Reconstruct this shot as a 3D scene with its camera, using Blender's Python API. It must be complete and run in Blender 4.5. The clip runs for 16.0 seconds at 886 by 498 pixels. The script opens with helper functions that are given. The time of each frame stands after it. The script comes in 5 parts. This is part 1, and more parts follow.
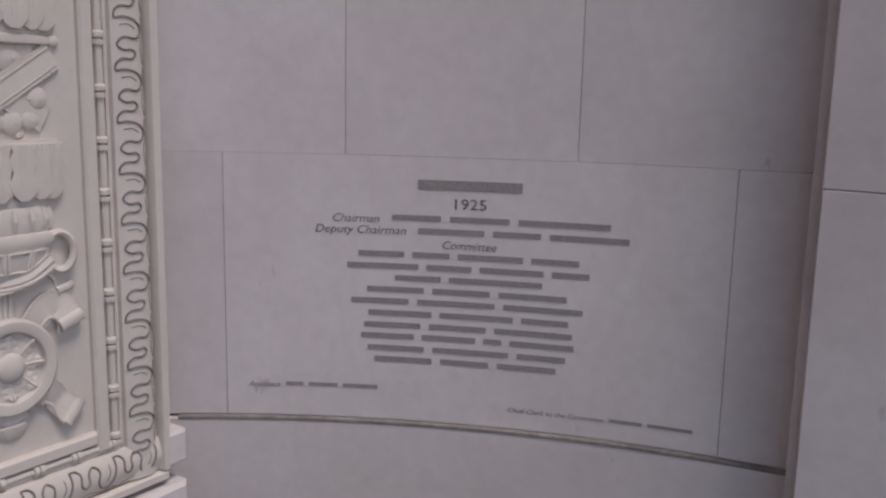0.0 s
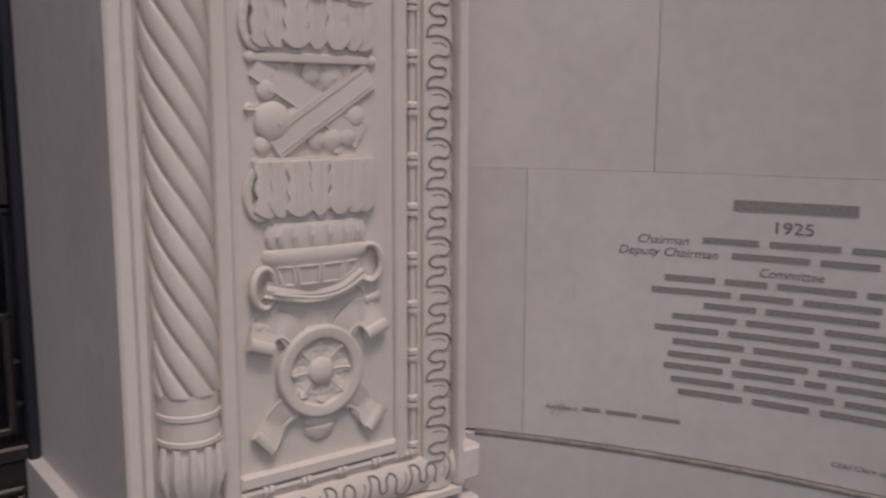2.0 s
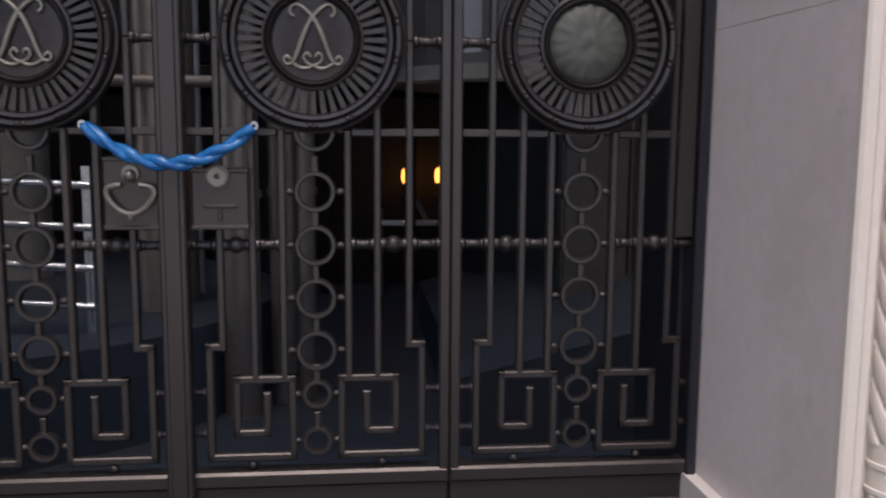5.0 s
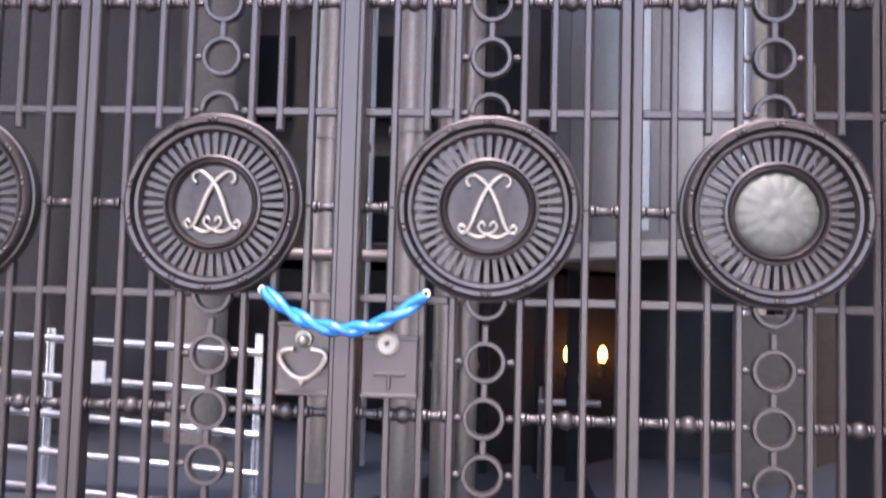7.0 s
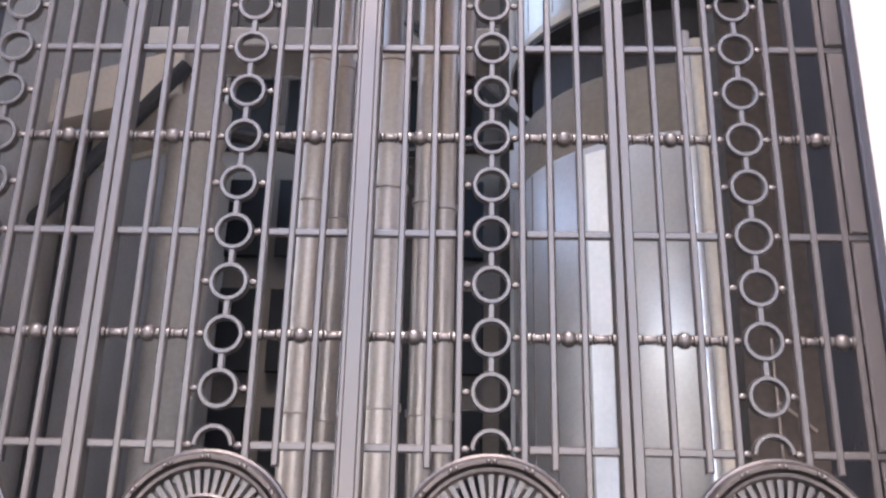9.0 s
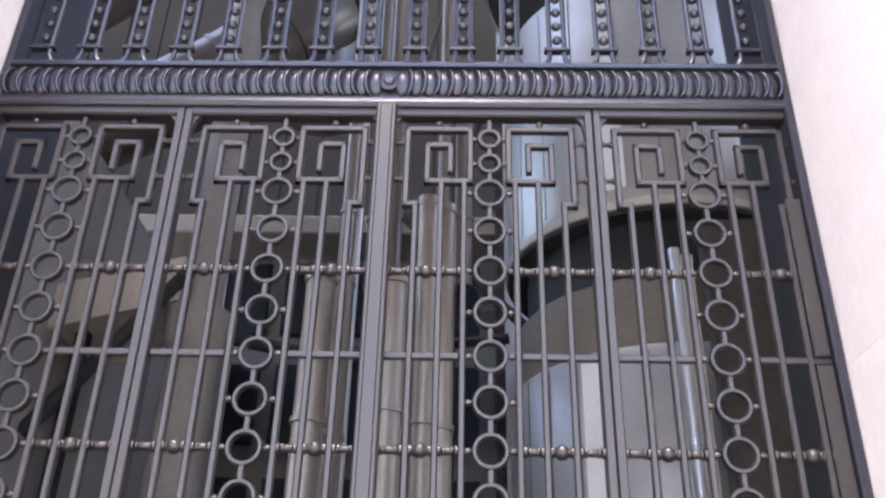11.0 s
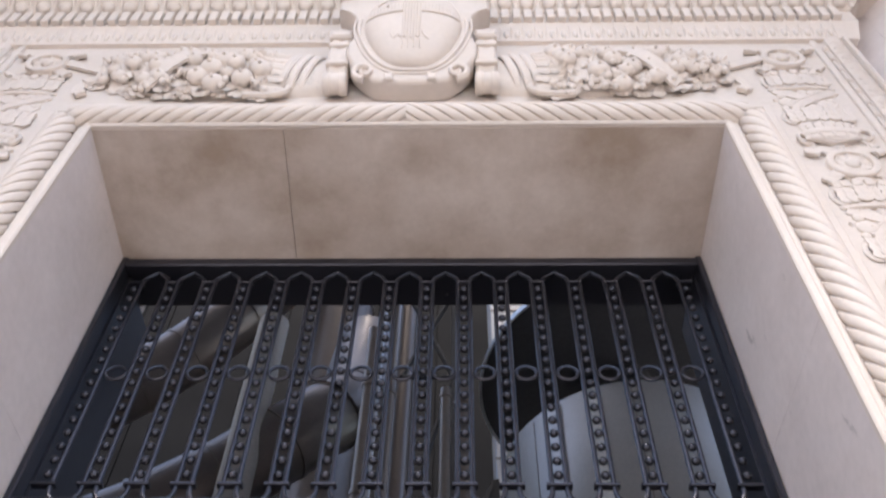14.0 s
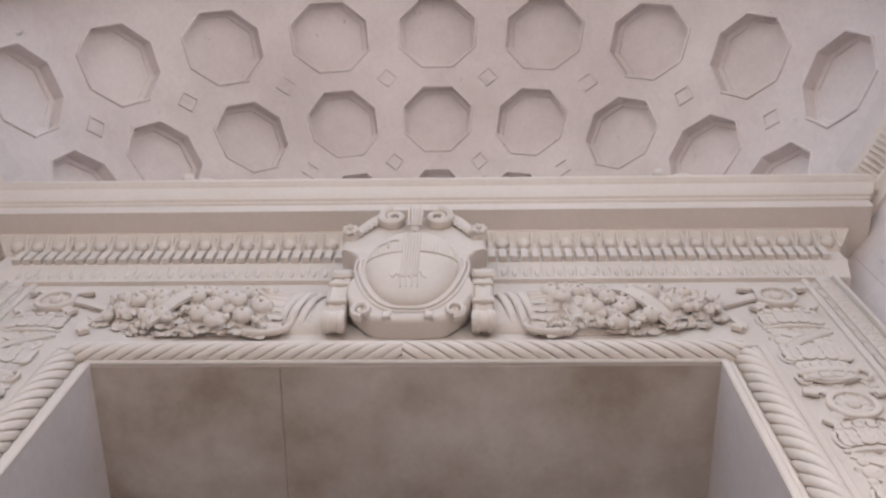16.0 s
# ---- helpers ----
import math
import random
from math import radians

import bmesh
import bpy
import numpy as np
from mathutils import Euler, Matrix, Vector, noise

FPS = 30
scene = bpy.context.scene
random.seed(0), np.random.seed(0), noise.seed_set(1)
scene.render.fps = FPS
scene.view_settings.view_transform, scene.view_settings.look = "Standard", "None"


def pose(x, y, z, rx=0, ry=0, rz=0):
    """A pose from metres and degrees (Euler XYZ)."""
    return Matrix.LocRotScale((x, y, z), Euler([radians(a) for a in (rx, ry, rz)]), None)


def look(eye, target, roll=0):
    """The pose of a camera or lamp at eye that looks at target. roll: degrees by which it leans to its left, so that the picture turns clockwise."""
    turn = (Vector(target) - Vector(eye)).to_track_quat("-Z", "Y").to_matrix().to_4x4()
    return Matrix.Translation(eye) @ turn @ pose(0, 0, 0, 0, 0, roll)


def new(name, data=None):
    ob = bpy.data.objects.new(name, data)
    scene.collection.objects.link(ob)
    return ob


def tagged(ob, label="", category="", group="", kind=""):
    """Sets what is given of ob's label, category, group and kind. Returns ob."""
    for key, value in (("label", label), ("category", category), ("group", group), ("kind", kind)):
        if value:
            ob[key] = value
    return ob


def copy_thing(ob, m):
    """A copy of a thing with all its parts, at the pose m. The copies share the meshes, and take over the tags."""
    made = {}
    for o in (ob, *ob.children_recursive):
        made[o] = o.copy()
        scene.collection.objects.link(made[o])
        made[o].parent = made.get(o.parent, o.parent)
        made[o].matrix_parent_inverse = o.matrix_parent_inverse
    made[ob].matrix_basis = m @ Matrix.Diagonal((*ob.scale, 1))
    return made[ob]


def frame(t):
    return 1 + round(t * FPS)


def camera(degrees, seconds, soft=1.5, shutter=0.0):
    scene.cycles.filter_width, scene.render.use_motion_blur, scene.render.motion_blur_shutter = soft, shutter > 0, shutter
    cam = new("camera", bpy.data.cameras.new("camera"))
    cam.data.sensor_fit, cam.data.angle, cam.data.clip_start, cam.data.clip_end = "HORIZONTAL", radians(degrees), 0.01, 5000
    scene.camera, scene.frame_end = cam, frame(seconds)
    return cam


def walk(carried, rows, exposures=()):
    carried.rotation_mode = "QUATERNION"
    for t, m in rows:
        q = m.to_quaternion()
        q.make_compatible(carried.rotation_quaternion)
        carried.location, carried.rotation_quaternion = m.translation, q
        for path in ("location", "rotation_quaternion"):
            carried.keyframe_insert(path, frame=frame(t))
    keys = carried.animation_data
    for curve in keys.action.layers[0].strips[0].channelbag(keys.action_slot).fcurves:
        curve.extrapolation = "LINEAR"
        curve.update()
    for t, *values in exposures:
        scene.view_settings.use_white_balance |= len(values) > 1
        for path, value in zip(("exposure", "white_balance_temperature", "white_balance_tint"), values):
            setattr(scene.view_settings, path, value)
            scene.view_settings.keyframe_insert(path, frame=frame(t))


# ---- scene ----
cam = camera(52.7, 16.0, soft=2.2, shutter=0.4)
PATH = [
    (0, (0.707, -2.105, 1.516), (2.352, -1.021, 1.171), 1.2),
    (0.5, (0.735, -2.097, 1.506), (2.315, -0.917, 1.172), 1.0),
    (1, (0.771, -2.092, 1.491), (2.249, -0.782, 1.176), 0.7),
    (1.5, (0.792, -2.069, 1.501), (2.137, -0.624, 1.182), 0.6),
    (2, (0.784, -2.073, 1.503), (1.954, -0.481, 1.195), 0.2),
    (2.5, (0.704, -2.048, 1.5), (1.729, -0.354, 1.213), -0.1),
    (3, (0.632, -2.04, 1.486), (1.488, -0.25, 1.236), -0.2),
    (3.5, (0.561, -2.022, 1.51), (1.243, -0.16, 1.248), 0.0),
    (4, (0.493, -2.001, 1.548), (1.004, -0.089, 1.256), 0.1),
    (4.5, (0.402, -1.999, 1.545), (0.753, -0.05, 1.265), 0.2),
    (7, (0.357, -1.921, 1.523), (0.199, 0.068, 1.65), 1.5),
    (7.5, (0.307, -1.921, 1.483), (0.195, 0.043, 1.843), 1.8),
    (8, (0.276, -1.936, 1.675), (0.195, 0.031, 2.026), 1.3),
    (8.5, (0.254, -1.941, 1.688), (0.193, -0.009, 2.203), 1.3),
    (9, (0.245, -1.955, 1.734), (0.19, -0.061, 2.375), 1.2),
    (11.5, (0.23, -2.151, 2.102), (0.182, -0.463, 3.173), 1.5),
    (12, (0.243, -2.15, 2.108), (0.186, -0.548, 3.307), 1.4),
    (12.5, (0.228, -2.18, 2.125), (0.18, -0.678, 3.433), 1.5),
    (13, (0.218, -2.2, 2.13), (0.175, -0.793, 3.549), 1.5),
    (13.5, (0.213, -2.225, 2.147), (0.173, -0.926, 3.658), 1.4),
    (14, (0.208, -2.23, 2.149), (0.168, -1.042, 3.758), 1.4),
    (14.5, (0.224, -2.247, 2.156), (0.178, -1.18, 3.848), 2.1),
    (15, (0.255, -2.265, 2.169), (0.197, -1.319, 3.932), 3.1),
    (15.5, (0.276, -2.277, 2.176), (0.208, -1.438, 3.989), 4.1),
    (16, (0.274, -2.275, 2.172), (0.207, -1.523, 4.022), 4.3),
]

# ---------------------------------------------------------------- exposure and light
EXPO = [(0, -0.02, 6600, 14), (2.0, -0.15, 7150, 17), (3.5, -0.1, 7300, 18), (4.5, 0.35, 7000, 14), (4.8, 0.5, 6950, 14), (7.0, 3.2, 6700, 23), (7.5, 3.38, 6850, 22), (8.0, 4.2, 7150, 19), (9.0, 3.68, 7300, 18), (11.5, 2.9, 7000, 15),
        (12.5, 2.45, 6950, 14), (13.5, 1.85, 7000, 13), (14.5, 1.4, 7150, 13), (15.3, 1.15, 7200, 13), (16.0, 1.0, 7250, 13)]
walk(cam, [(t, look(e, a, r)) for t, e, a, r in PATH], exposures=EXPO)

SUN_UP, SUN_TURN = 68.0, 190.0
world = bpy.data.worlds.new("sky")
world.use_nodes = True
scene.world = world
wn = world.node_tree.nodes
sky = wn.new("ShaderNodeTexSky")
sky.sky_type, sky.sun_disc = "NISHITA", False
sky.sun_elevation, sky.sun_rotation = radians(SUN_UP), radians(SUN_TURN)
sky.air_density, sky.dust_density = 1.0, 1.0
world.node_tree.links.new(sky.outputs[0], wn["Background"].inputs[0])
wn["Background"].inputs[1].default_value = 0.15
sun_data = bpy.data.lights.new("sun", "SUN")
sun_data.energy, sun_data.angle, sun_data.color = 2.6, radians(25), (1.0, 0.94, 0.90)
sun = new("sun", sun_data)
sun_az = radians(SUN_TURN)
sun_dir = Vector((math.sin(sun_az) * math.cos(radians(SUN_UP)), math.cos(sun_az) * math.cos(radians(SUN_UP)), math.sin(radians(SUN_UP))))
sun.matrix_world = look(sun_dir * 30, (0, 0, 0))


# ---------------------------------------------------------------- materials
def material(name, base, rough=0.6, metal=0.0, grain=60.0, grain_amount=0.12, stain=1.6, stain_amount=0.2, stain_colour=None,
             bump=0.15, bump_scale=120.0, wear=None, vary=0.0, marks=0.0, gloss=0.5):
    """A surface with fine grain, broad stains, relief and piece-to-piece variation."""
    m = bpy.data.materials.new(name)
    m.use_nodes = True
    n, l = m.node_tree.nodes, m.node_tree.links
    p = n["Principled BSDF"]
    where = n.new("ShaderNodeNewGeometry")
    fine, broad = n.new("ShaderNodeTexNoise"), n.new("ShaderNodeTexNoise")
    fine.inputs["Scale"].default_value, fine.inputs["Detail"].default_value = grain, 5
    broad.inputs["Scale"].default_value, broad.inputs["Detail"].default_value, broad.inputs["Roughness"].default_value = stain, 7, 0.62
    for tex in (fine, broad):
        l.new(where.outputs["Position"], tex.inputs["Vector"])
    ramp = n.new("ShaderNodeValToRGB")
    ramp.color_ramp.elements[0].position, ramp.color_ramp.elements[1].position = 0.36, 0.66
    l.new(broad.outputs["Fac"], ramp.inputs["Fac"])
    dark = stain_colour or tuple(c * 0.6 for c in base)
    mix = n.new("ShaderNodeMix")
    mix.data_type = "RGBA"
    mix.inputs[6].default_value, mix.inputs[7].default_value = (*base, 1), (*dark, 1)
    scale = n.new("ShaderNodeMath")
    scale.operation = "MULTIPLY"
    scale.inputs[1].default_value = stain_amount
    l.new(ramp.outputs["Color"], scale.inputs[0])
    l.new(scale.outputs[0], mix.inputs[0])
    grit = n.new("ShaderNodeMapRange")
    grit.inputs["From Min"].default_value, grit.inputs["From Max"].default_value = 0.3, 0.7
    grit.inputs["To Min"].default_value, grit.inputs["To Max"].default_value = 1 - grain_amount, 1 + grain_amount
    l.new(fine.outputs["Fac"], grit.inputs["Value"])
    own = n.new("ShaderNodeObjectInfo")
    each = n.new("ShaderNodeMapRange")
    each.inputs["To Min"].default_value, each.inputs["To Max"].default_value = 1 - vary, 1 + vary
    l.new(own.outputs["Random"], each.inputs["Value"])
    both = n.new("ShaderNodeMath")
    both.operation = "MULTIPLY"
    l.new(grit.outputs[0], both.inputs[0]), l.new(each.outputs[0], both.inputs[1])
    tone = n.new("ShaderNodeVectorMath")
    tone.operation = "SCALE"
    l.new(mix.outputs[2], tone.inputs[0]), l.new(both.outputs[0], tone.inputs["Scale"])
    out = tone.outputs[0]
    if marks:
        # sparse scuffs and soot flecks, drawn out downwards
        long, spot, cut = n.new("ShaderNodeMapping"), n.new("ShaderNodeTexNoise"), n.new("ShaderNodeMapRange")
        long.inputs["Scale"].default_value = (9, 9, 4.0)
        spot.inputs["Scale"].default_value, spot.inputs["Detail"].default_value, spot.inputs["Roughness"].default_value = 1.0, 4, 0.7
        l.new(where.outputs["Position"], long.inputs["Vector"]), l.new(long.outputs[0], spot.inputs["Vector"])
        cut.inputs["From Min"].default_value, cut.inputs["From Max"].default_value = 0.665, 0.76
        cut.inputs["To Max"].default_value = marks
        l.new(spot.outputs["Fac"], cut.inputs["Value"])
        soot = n.new("ShaderNodeMix")
        soot.data_type = "RGBA"
        soot.inputs[7].default_value = (*(c * 0.35 for c in base), 1)
        l.new(cut.outputs[0], soot.inputs[0]), l.new(out, soot.inputs[6])
        out = soot.outputs[2]
    if wear:
        pt = n.new("ShaderNodeMapRange")
        pt.inputs["From Min"].default_value, pt.inputs["From Max"].default_value = 0.5, 0.56
        l.new(where.outputs["Pointiness"], pt.inputs["Value"])
        worn = n.new("ShaderNodeMix")
        worn.data_type = "RGBA"
        worn.inputs[7].default_value = (*wear, 1)
        l.new(out, worn.inputs[6]), l.new(pt.outputs[0], worn.inputs[0])
        out = worn.outputs[2]
    l.new(out, p.inputs["Base Color"])
    rr = n.new("ShaderNodeMapRange")
    rr.inputs["To Min"].default_value, rr.inputs["To Max"].default_value = max(rough - 0.12, 0.03), min(rough + 0.12, 1)
    l.new(broad.outputs["Fac"], rr.inputs["Value"]), l.new(rr.outputs[0], p.inputs["Roughness"])
    p.inputs["Metallic"].default_value = metal
    p.inputs["Specular IOR Level"].default_value = gloss
    if bump:
        relief, bp = n.new("ShaderNodeTexNoise"), n.new("ShaderNodeBump")
        relief.inputs["Scale"].default_value, relief.inputs["Detail"].default_value = bump_scale, 4
        l.new(where.outputs["Position"], relief.inputs["Vector"])
        bp.inputs["Strength"].default_value, bp.inputs["Distance"].default_value = bump, 0.004
        l.new(relief.outputs["Fac"], bp.inputs["Height"]), l.new(bp.outputs[0], p.inputs["Normal"])
    return m


def glow(name, colour, strength):
    m = bpy.data.materials.new(name)
    m.use_nodes = True
    p = m.node_tree.nodes["Principled BSDF"]
    p.inputs["Base Color"].default_value = (*colour, 1)
    p.inputs["Emission Color"].default_value, p.inputs["Emission Strength"].default_value = (*colour, 1), strength
    return m


STONE = material("portland_stone", (0.69, 0.625, 0.605), 0.75, grain=32, grain_amount=0.035, stain=1.3, stain_amount=0.75,
                 stain_colour=(0.54, 0.475, 0.45), bump=0.05, bump_scale=70, vary=0.045, marks=0.7)
CARVED = material("carved_stone", (0.64, 0.568, 0.508), 0.75, grain=45, grain_amount=0.025, stain=2.2, stain_amount=0.4,
                  stain_colour=(0.54, 0.47, 0.40), bump=0.06, bump_scale=70, vary=0.02, marks=0.35)
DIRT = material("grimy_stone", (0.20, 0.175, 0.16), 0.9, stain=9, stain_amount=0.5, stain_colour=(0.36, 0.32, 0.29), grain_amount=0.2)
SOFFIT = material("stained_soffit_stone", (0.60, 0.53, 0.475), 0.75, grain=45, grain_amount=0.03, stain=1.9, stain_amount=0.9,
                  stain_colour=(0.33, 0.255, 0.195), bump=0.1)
GROOVE_TONE = material("groove_dirt_and_shade", (0.25, 0.215, 0.19), 0.9, stain=9, stain_amount=0.5, grain_amount=0.2)
BAR_INK = material("shallow_incised_line", (0.30, 0.262, 0.25), 0.8, grain=200, grain_amount=0.2, stain_amount=0.1)
INK = material("incised_lettering", (0.17, 0.145, 0.14), 0.8, grain=200, grain_amount=0.2, stain_amount=0.1)
BRONZE = material("gate_bronze", (0.031, 0.0252, 0.026), 0.38, 0.7, grain=70, grain_amount=0.2, stain=6, stain_amount=0.4,
                  stain_colour=(0.021, 0.018, 0.018), bump=0.1, wear=(0.052, 0.045, 0.044))
DARK = material("dark_bronze", (0.031, 0.030, 0.037), 0.32, 0.65, grain=60, grain_amount=0.2, stain=5, stain_amount=0.4,
                bump=0.1, wear=(0.040, 0.040, 0.050))
PATINA = material("pale_green_patina", (0.064, 0.066, 0.056), 0.6, 0.2, grain=60, stain=14, stain_amount=0.6, stain_colour=(0.09, 0.092, 0.075))
BRASS = material("dull_brass", (0.21, 0.19, 0.16), 0.4, 0.6, grain=60, stain=9, stain_amount=0.4)
BLUE = material("blue_plastic_sleeve", (0.008, 0.10, 0.33), 0.25, 0.0, grain=90, stain=20, stain_amount=0.5, stain_colour=(0.02, 0.24, 0.52), bump=0.3, bump_scale=160)
STEEL = material("stainless_steel", (0.62, 0.62, 0.64), 0.34, 0.75, grain=40, grain_amount=0.05, stain=1.2, stain_amount=0.25, bump=0.03)
DRUM = material("satin_drum_cladding", (0.50, 0.48, 0.46), 0.44, 0.7, grain=40, grain_amount=0.05, stain=1.2, stain_amount=0.25, bump=0.03)
# Darker copy of the concrete, with the courtyard's shade put into its colour.
SHADED = material("shaded_dark_concrete", (0.12, 0.11, 0.105), 0.85, grain=30, grain_amount=0.1, stain=1.0, stain_amount=0.4)
RAIL = material("polished_handrail_steel", (0.80, 0.80, 0.82), 0.22, 0.8, grain=40, grain_amount=0.04, stain=2, stain_amount=0.1)
PIPE = material("dull_steel_pipe", (0.29, 0.24, 0.21), 0.42, 0.6, grain=40, grain_amount=0.08, stain=1.5, stain_amount=0.4, bump=0.04)
CONCRETE = material("fair_faced_concrete", (0.34, 0.31, 0.285), 0.85, grain=30, grain_amount=0.08, stain=1.0, stain_amount=0.4, bump=0.1)
BEIGE = material("beige_cladding", (0.60, 0.54, 0.46), 0.7, grain=30, grain_amount=0.06, stain=1.0, stain_amount=0.3, bump=0.05)
WHITE = material("white_panel", (0.86, 0.86, 0.85), 0.4, grain=30, grain_amount=0.04, stain=2.0, stain_amount=0.15, bump=0.03)
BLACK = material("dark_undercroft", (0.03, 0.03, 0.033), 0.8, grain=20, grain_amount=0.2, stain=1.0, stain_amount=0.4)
PAVING = material("blue_grey_paving", (0.045, 0.053, 0.068), 0.7, grain=40, grain_amount=0.15, stain=1.2, stain_amount=0.4)
TAN = material("tan_landing_render", (0.23, 0.205, 0.175), 0.8, grain=25, grain_amount=0.08, stain=1.2, stain_amount=0.4, bump=0.05)
GAP_SHADE = material("dark_brown_gap_shade", (0.075, 0.058, 0.05), 0.8, grain=20, grain_amount=0.2, stain=1.5, stain_amount=0.4)
WINDOW = material("dark_window_glass", (0.012, 0.015, 0.02), 0.6, 0.0, gloss=0.15, grain_amount=0.02, stain_amount=0.1, bump=0.0)
DUCT = material("ducting_steel", (0.15, 0.125, 0.115), 0.36, 0.5, grain=40, grain_amount=0.08, stain=1.2, stain_amount=0.4, bump=0.03)
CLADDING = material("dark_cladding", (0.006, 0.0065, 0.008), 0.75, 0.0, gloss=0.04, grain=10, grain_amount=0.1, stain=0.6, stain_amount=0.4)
LAMP_GLOW = glow("orange_lamp_glow", (1.0, 0.36, 0.06), 3.0)
FLOORING = material("worn_niche_paving", (0.032, 0.031, 0.031), 0.7, grain=30, grain_amount=0.1, stain=0.9, stain_amount=0.4)
PALE_PAVING = material("pale_stone_paving", (0.57, 0.54, 0.52), 0.8, grain=30, grain_amount=0.1, stain=0.8, stain_amount=0.4)


# ---------------------------------------------------------------- building helpers
class Shape:
    """Vertices and faces of one mesh, gathered piece by piece."""

    def __init__(self):
        self.v, self.f = [], []

    def add(self, verts, faces):
        n = len(self.v)
        self.v += [tuple(p) for p in verts]
        self.f += [tuple(i + n for i in q) for q in faces]
        return self

    def box(self, x0, x1, y0, y1, z0, z1, b=0.0):
        """A box with its front (low y) edges chamfered by b."""
        if b <= 0:
            vs = [(x, y, z) for y in (y0, y1) for x, z in ((x0, z0), (x1, z0), (x1, z1), (x0, z1))]
            return self.add(vs, [(0, 1, 2, 3), (5, 4, 7, 6), (1, 5, 6, 2), (4, 0, 3, 7), (3, 2, 6, 7), (4, 5, 1, 0)])
        vs = [(x, y0, z) for x, z in ((x0 + b, z0 + b), (x1 - b, z0 + b), (x1 - b, z1 - b), (x0 + b, z1 - b))]
        for y in (y0 + b, y1):
            vs += [(x, y, z) for x, z in ((x0, z0), (x1, z0), (x1, z1), (x0, z1))]
        fs = [(0, 1, 2, 3), (9, 8, 11, 10)]
        for i in range(4):
            j = (i + 1) % 4
            fs += [(i, 4 + i, 4 + j, j), (4 + i, 8 + i, 8 + j, 4 + j)]
        return self.add(vs, fs)

    def grid(self, rows, close=False, wrap=False):
        """Quads over rows of points. close: each row is a ring; wrap: the last row joins the first."""
        n, m = len(rows), len(rows[0])
        fs = []
        for i in range(n if wrap else n - 1):
            for j in range(m if close else m - 1):
                a, b = i, (i + 1) % n
                k = (j + 1) % m
                fs.append((a * m + j, a * m + k, b * m + k, b * m + j))
        return self.add([p for r in rows for p in r], fs)

    def tube(self, pts, r, seg=8, squash=1.0, closed=False):
        """A tube along points; r is a number or one for each point; squash flattens it along y."""
        pts = [Vector(p) for p in pts]
        rr = r if isinstance(r, (list, tuple)) else [r] * len(pts)
        rows, side = [], None
        n = len(pts)
        for i, p in enumerate(pts):
            a, b = (pts[(i - 1) % n], pts[(i + 1) % n]) if closed else (pts[max(i - 1, 0)], pts[min(i + 1, n - 1)])
            d = (b - a).normalized() if (b - a).length > 1e-9 else Vector((0, 0, 1))
            ref = Vector((0, 1, 0)) if abs(d.y) < 0.9 else Vector((0, 0, 1))
            u = d.cross(ref).normalized()
            w = u.cross(d).normalized()
            rows.append([tuple(p + u * math.cos(t) * rr[i] + w * math.sin(t) * rr[i] * squash) for t in (2 * math.pi * k / seg for k in range(seg))])
        self.grid(rows, close=True, wrap=closed)
        if not closed:
            n0 = len(self.v) - len(rows) * seg
            self.f += [tuple(n0 + k for k in range(seg))[::-1], tuple(n0 + (len(rows) - 1) * seg + k for k in range(seg))]
        return self

    def ball(self, c, r, u=10, v=6):
        rx, ry, rz = r if isinstance(r, (list, tuple)) else (r, r, r)
        rows = []
        for i in range(v + 1):
            a = math.pi * i / v
            rows.append([(c[0] + rx * math.sin(a) * math.cos(b), c[1] + ry * math.sin(a) * math.sin(b), c[2] + rz * math.cos(a)) for b in (2 * math.pi * k / u for k in range(u))])
        return self.grid(rows, close=True)

    def lathe(self, profile, origin, axis="z", seg=24, arc=(0, 360), ripple=0, depth=0.0):
        """A profile of (radius, height) turned about an axis through origin. ripple: flutes round it."""
        rows = []
        full = arc[1] - arc[0] >= 360
        for r, h in profile:
            row = []
            for k in range(seg if full else seg + 1):
                t = radians(arc[0] + (arc[1] - arc[0]) * k / seg)
                q = r * (1 + depth * math.cos(ripple * t)) if ripple else r
                a, b = q * math.cos(t), q * math.sin(t)
                row.append({"z": (origin[0] + a, origin[1] + b, origin[2] + h), "y": (origin[0] + a, origin[1] + h, origin[2] + b),
                            "x": (origin[0] + h, origin[1] + a, origin[2] + b)}[axis])
            rows.append(row)
        return self.grid(rows, close=full)

    def prism(self, outline, y0, y1, b=0.0):
        """An outline of (x, z) points extruded from y0 (front) to y1; b rounds the front edge."""
        n = len(outline)
        cx, cz = sum(p[0] for p in outline) / n, sum(p[1] for p in outline) / n
        reach = max(max(math.hypot(p[0] - cx, p[1] - cz) for p in outline), 1e-6)
        rows = []
        for k in range(4 if b else 1):
            t = math.pi / 6 * k if b else math.pi / 2
            q = 1 - b * (1 - math.sin(t)) / reach
            rows.append([(cx + (x - cx) * q, y0 + (b * (1 - math.cos(t)) if b else 0), cz + (z - cz) * q) for x, z in outline])
        rows.append([(x, y1, z) for x, z in outline])
        self.grid(rows, close=True)
        n0 = len(self.v) - len(rows) * n
        self.f.append(tuple(n0 + k for k in range(n)))
        return self

    def moved(self, m):
        self.v = [tuple(m @ Vector(p)) for p in self.v]
        return self


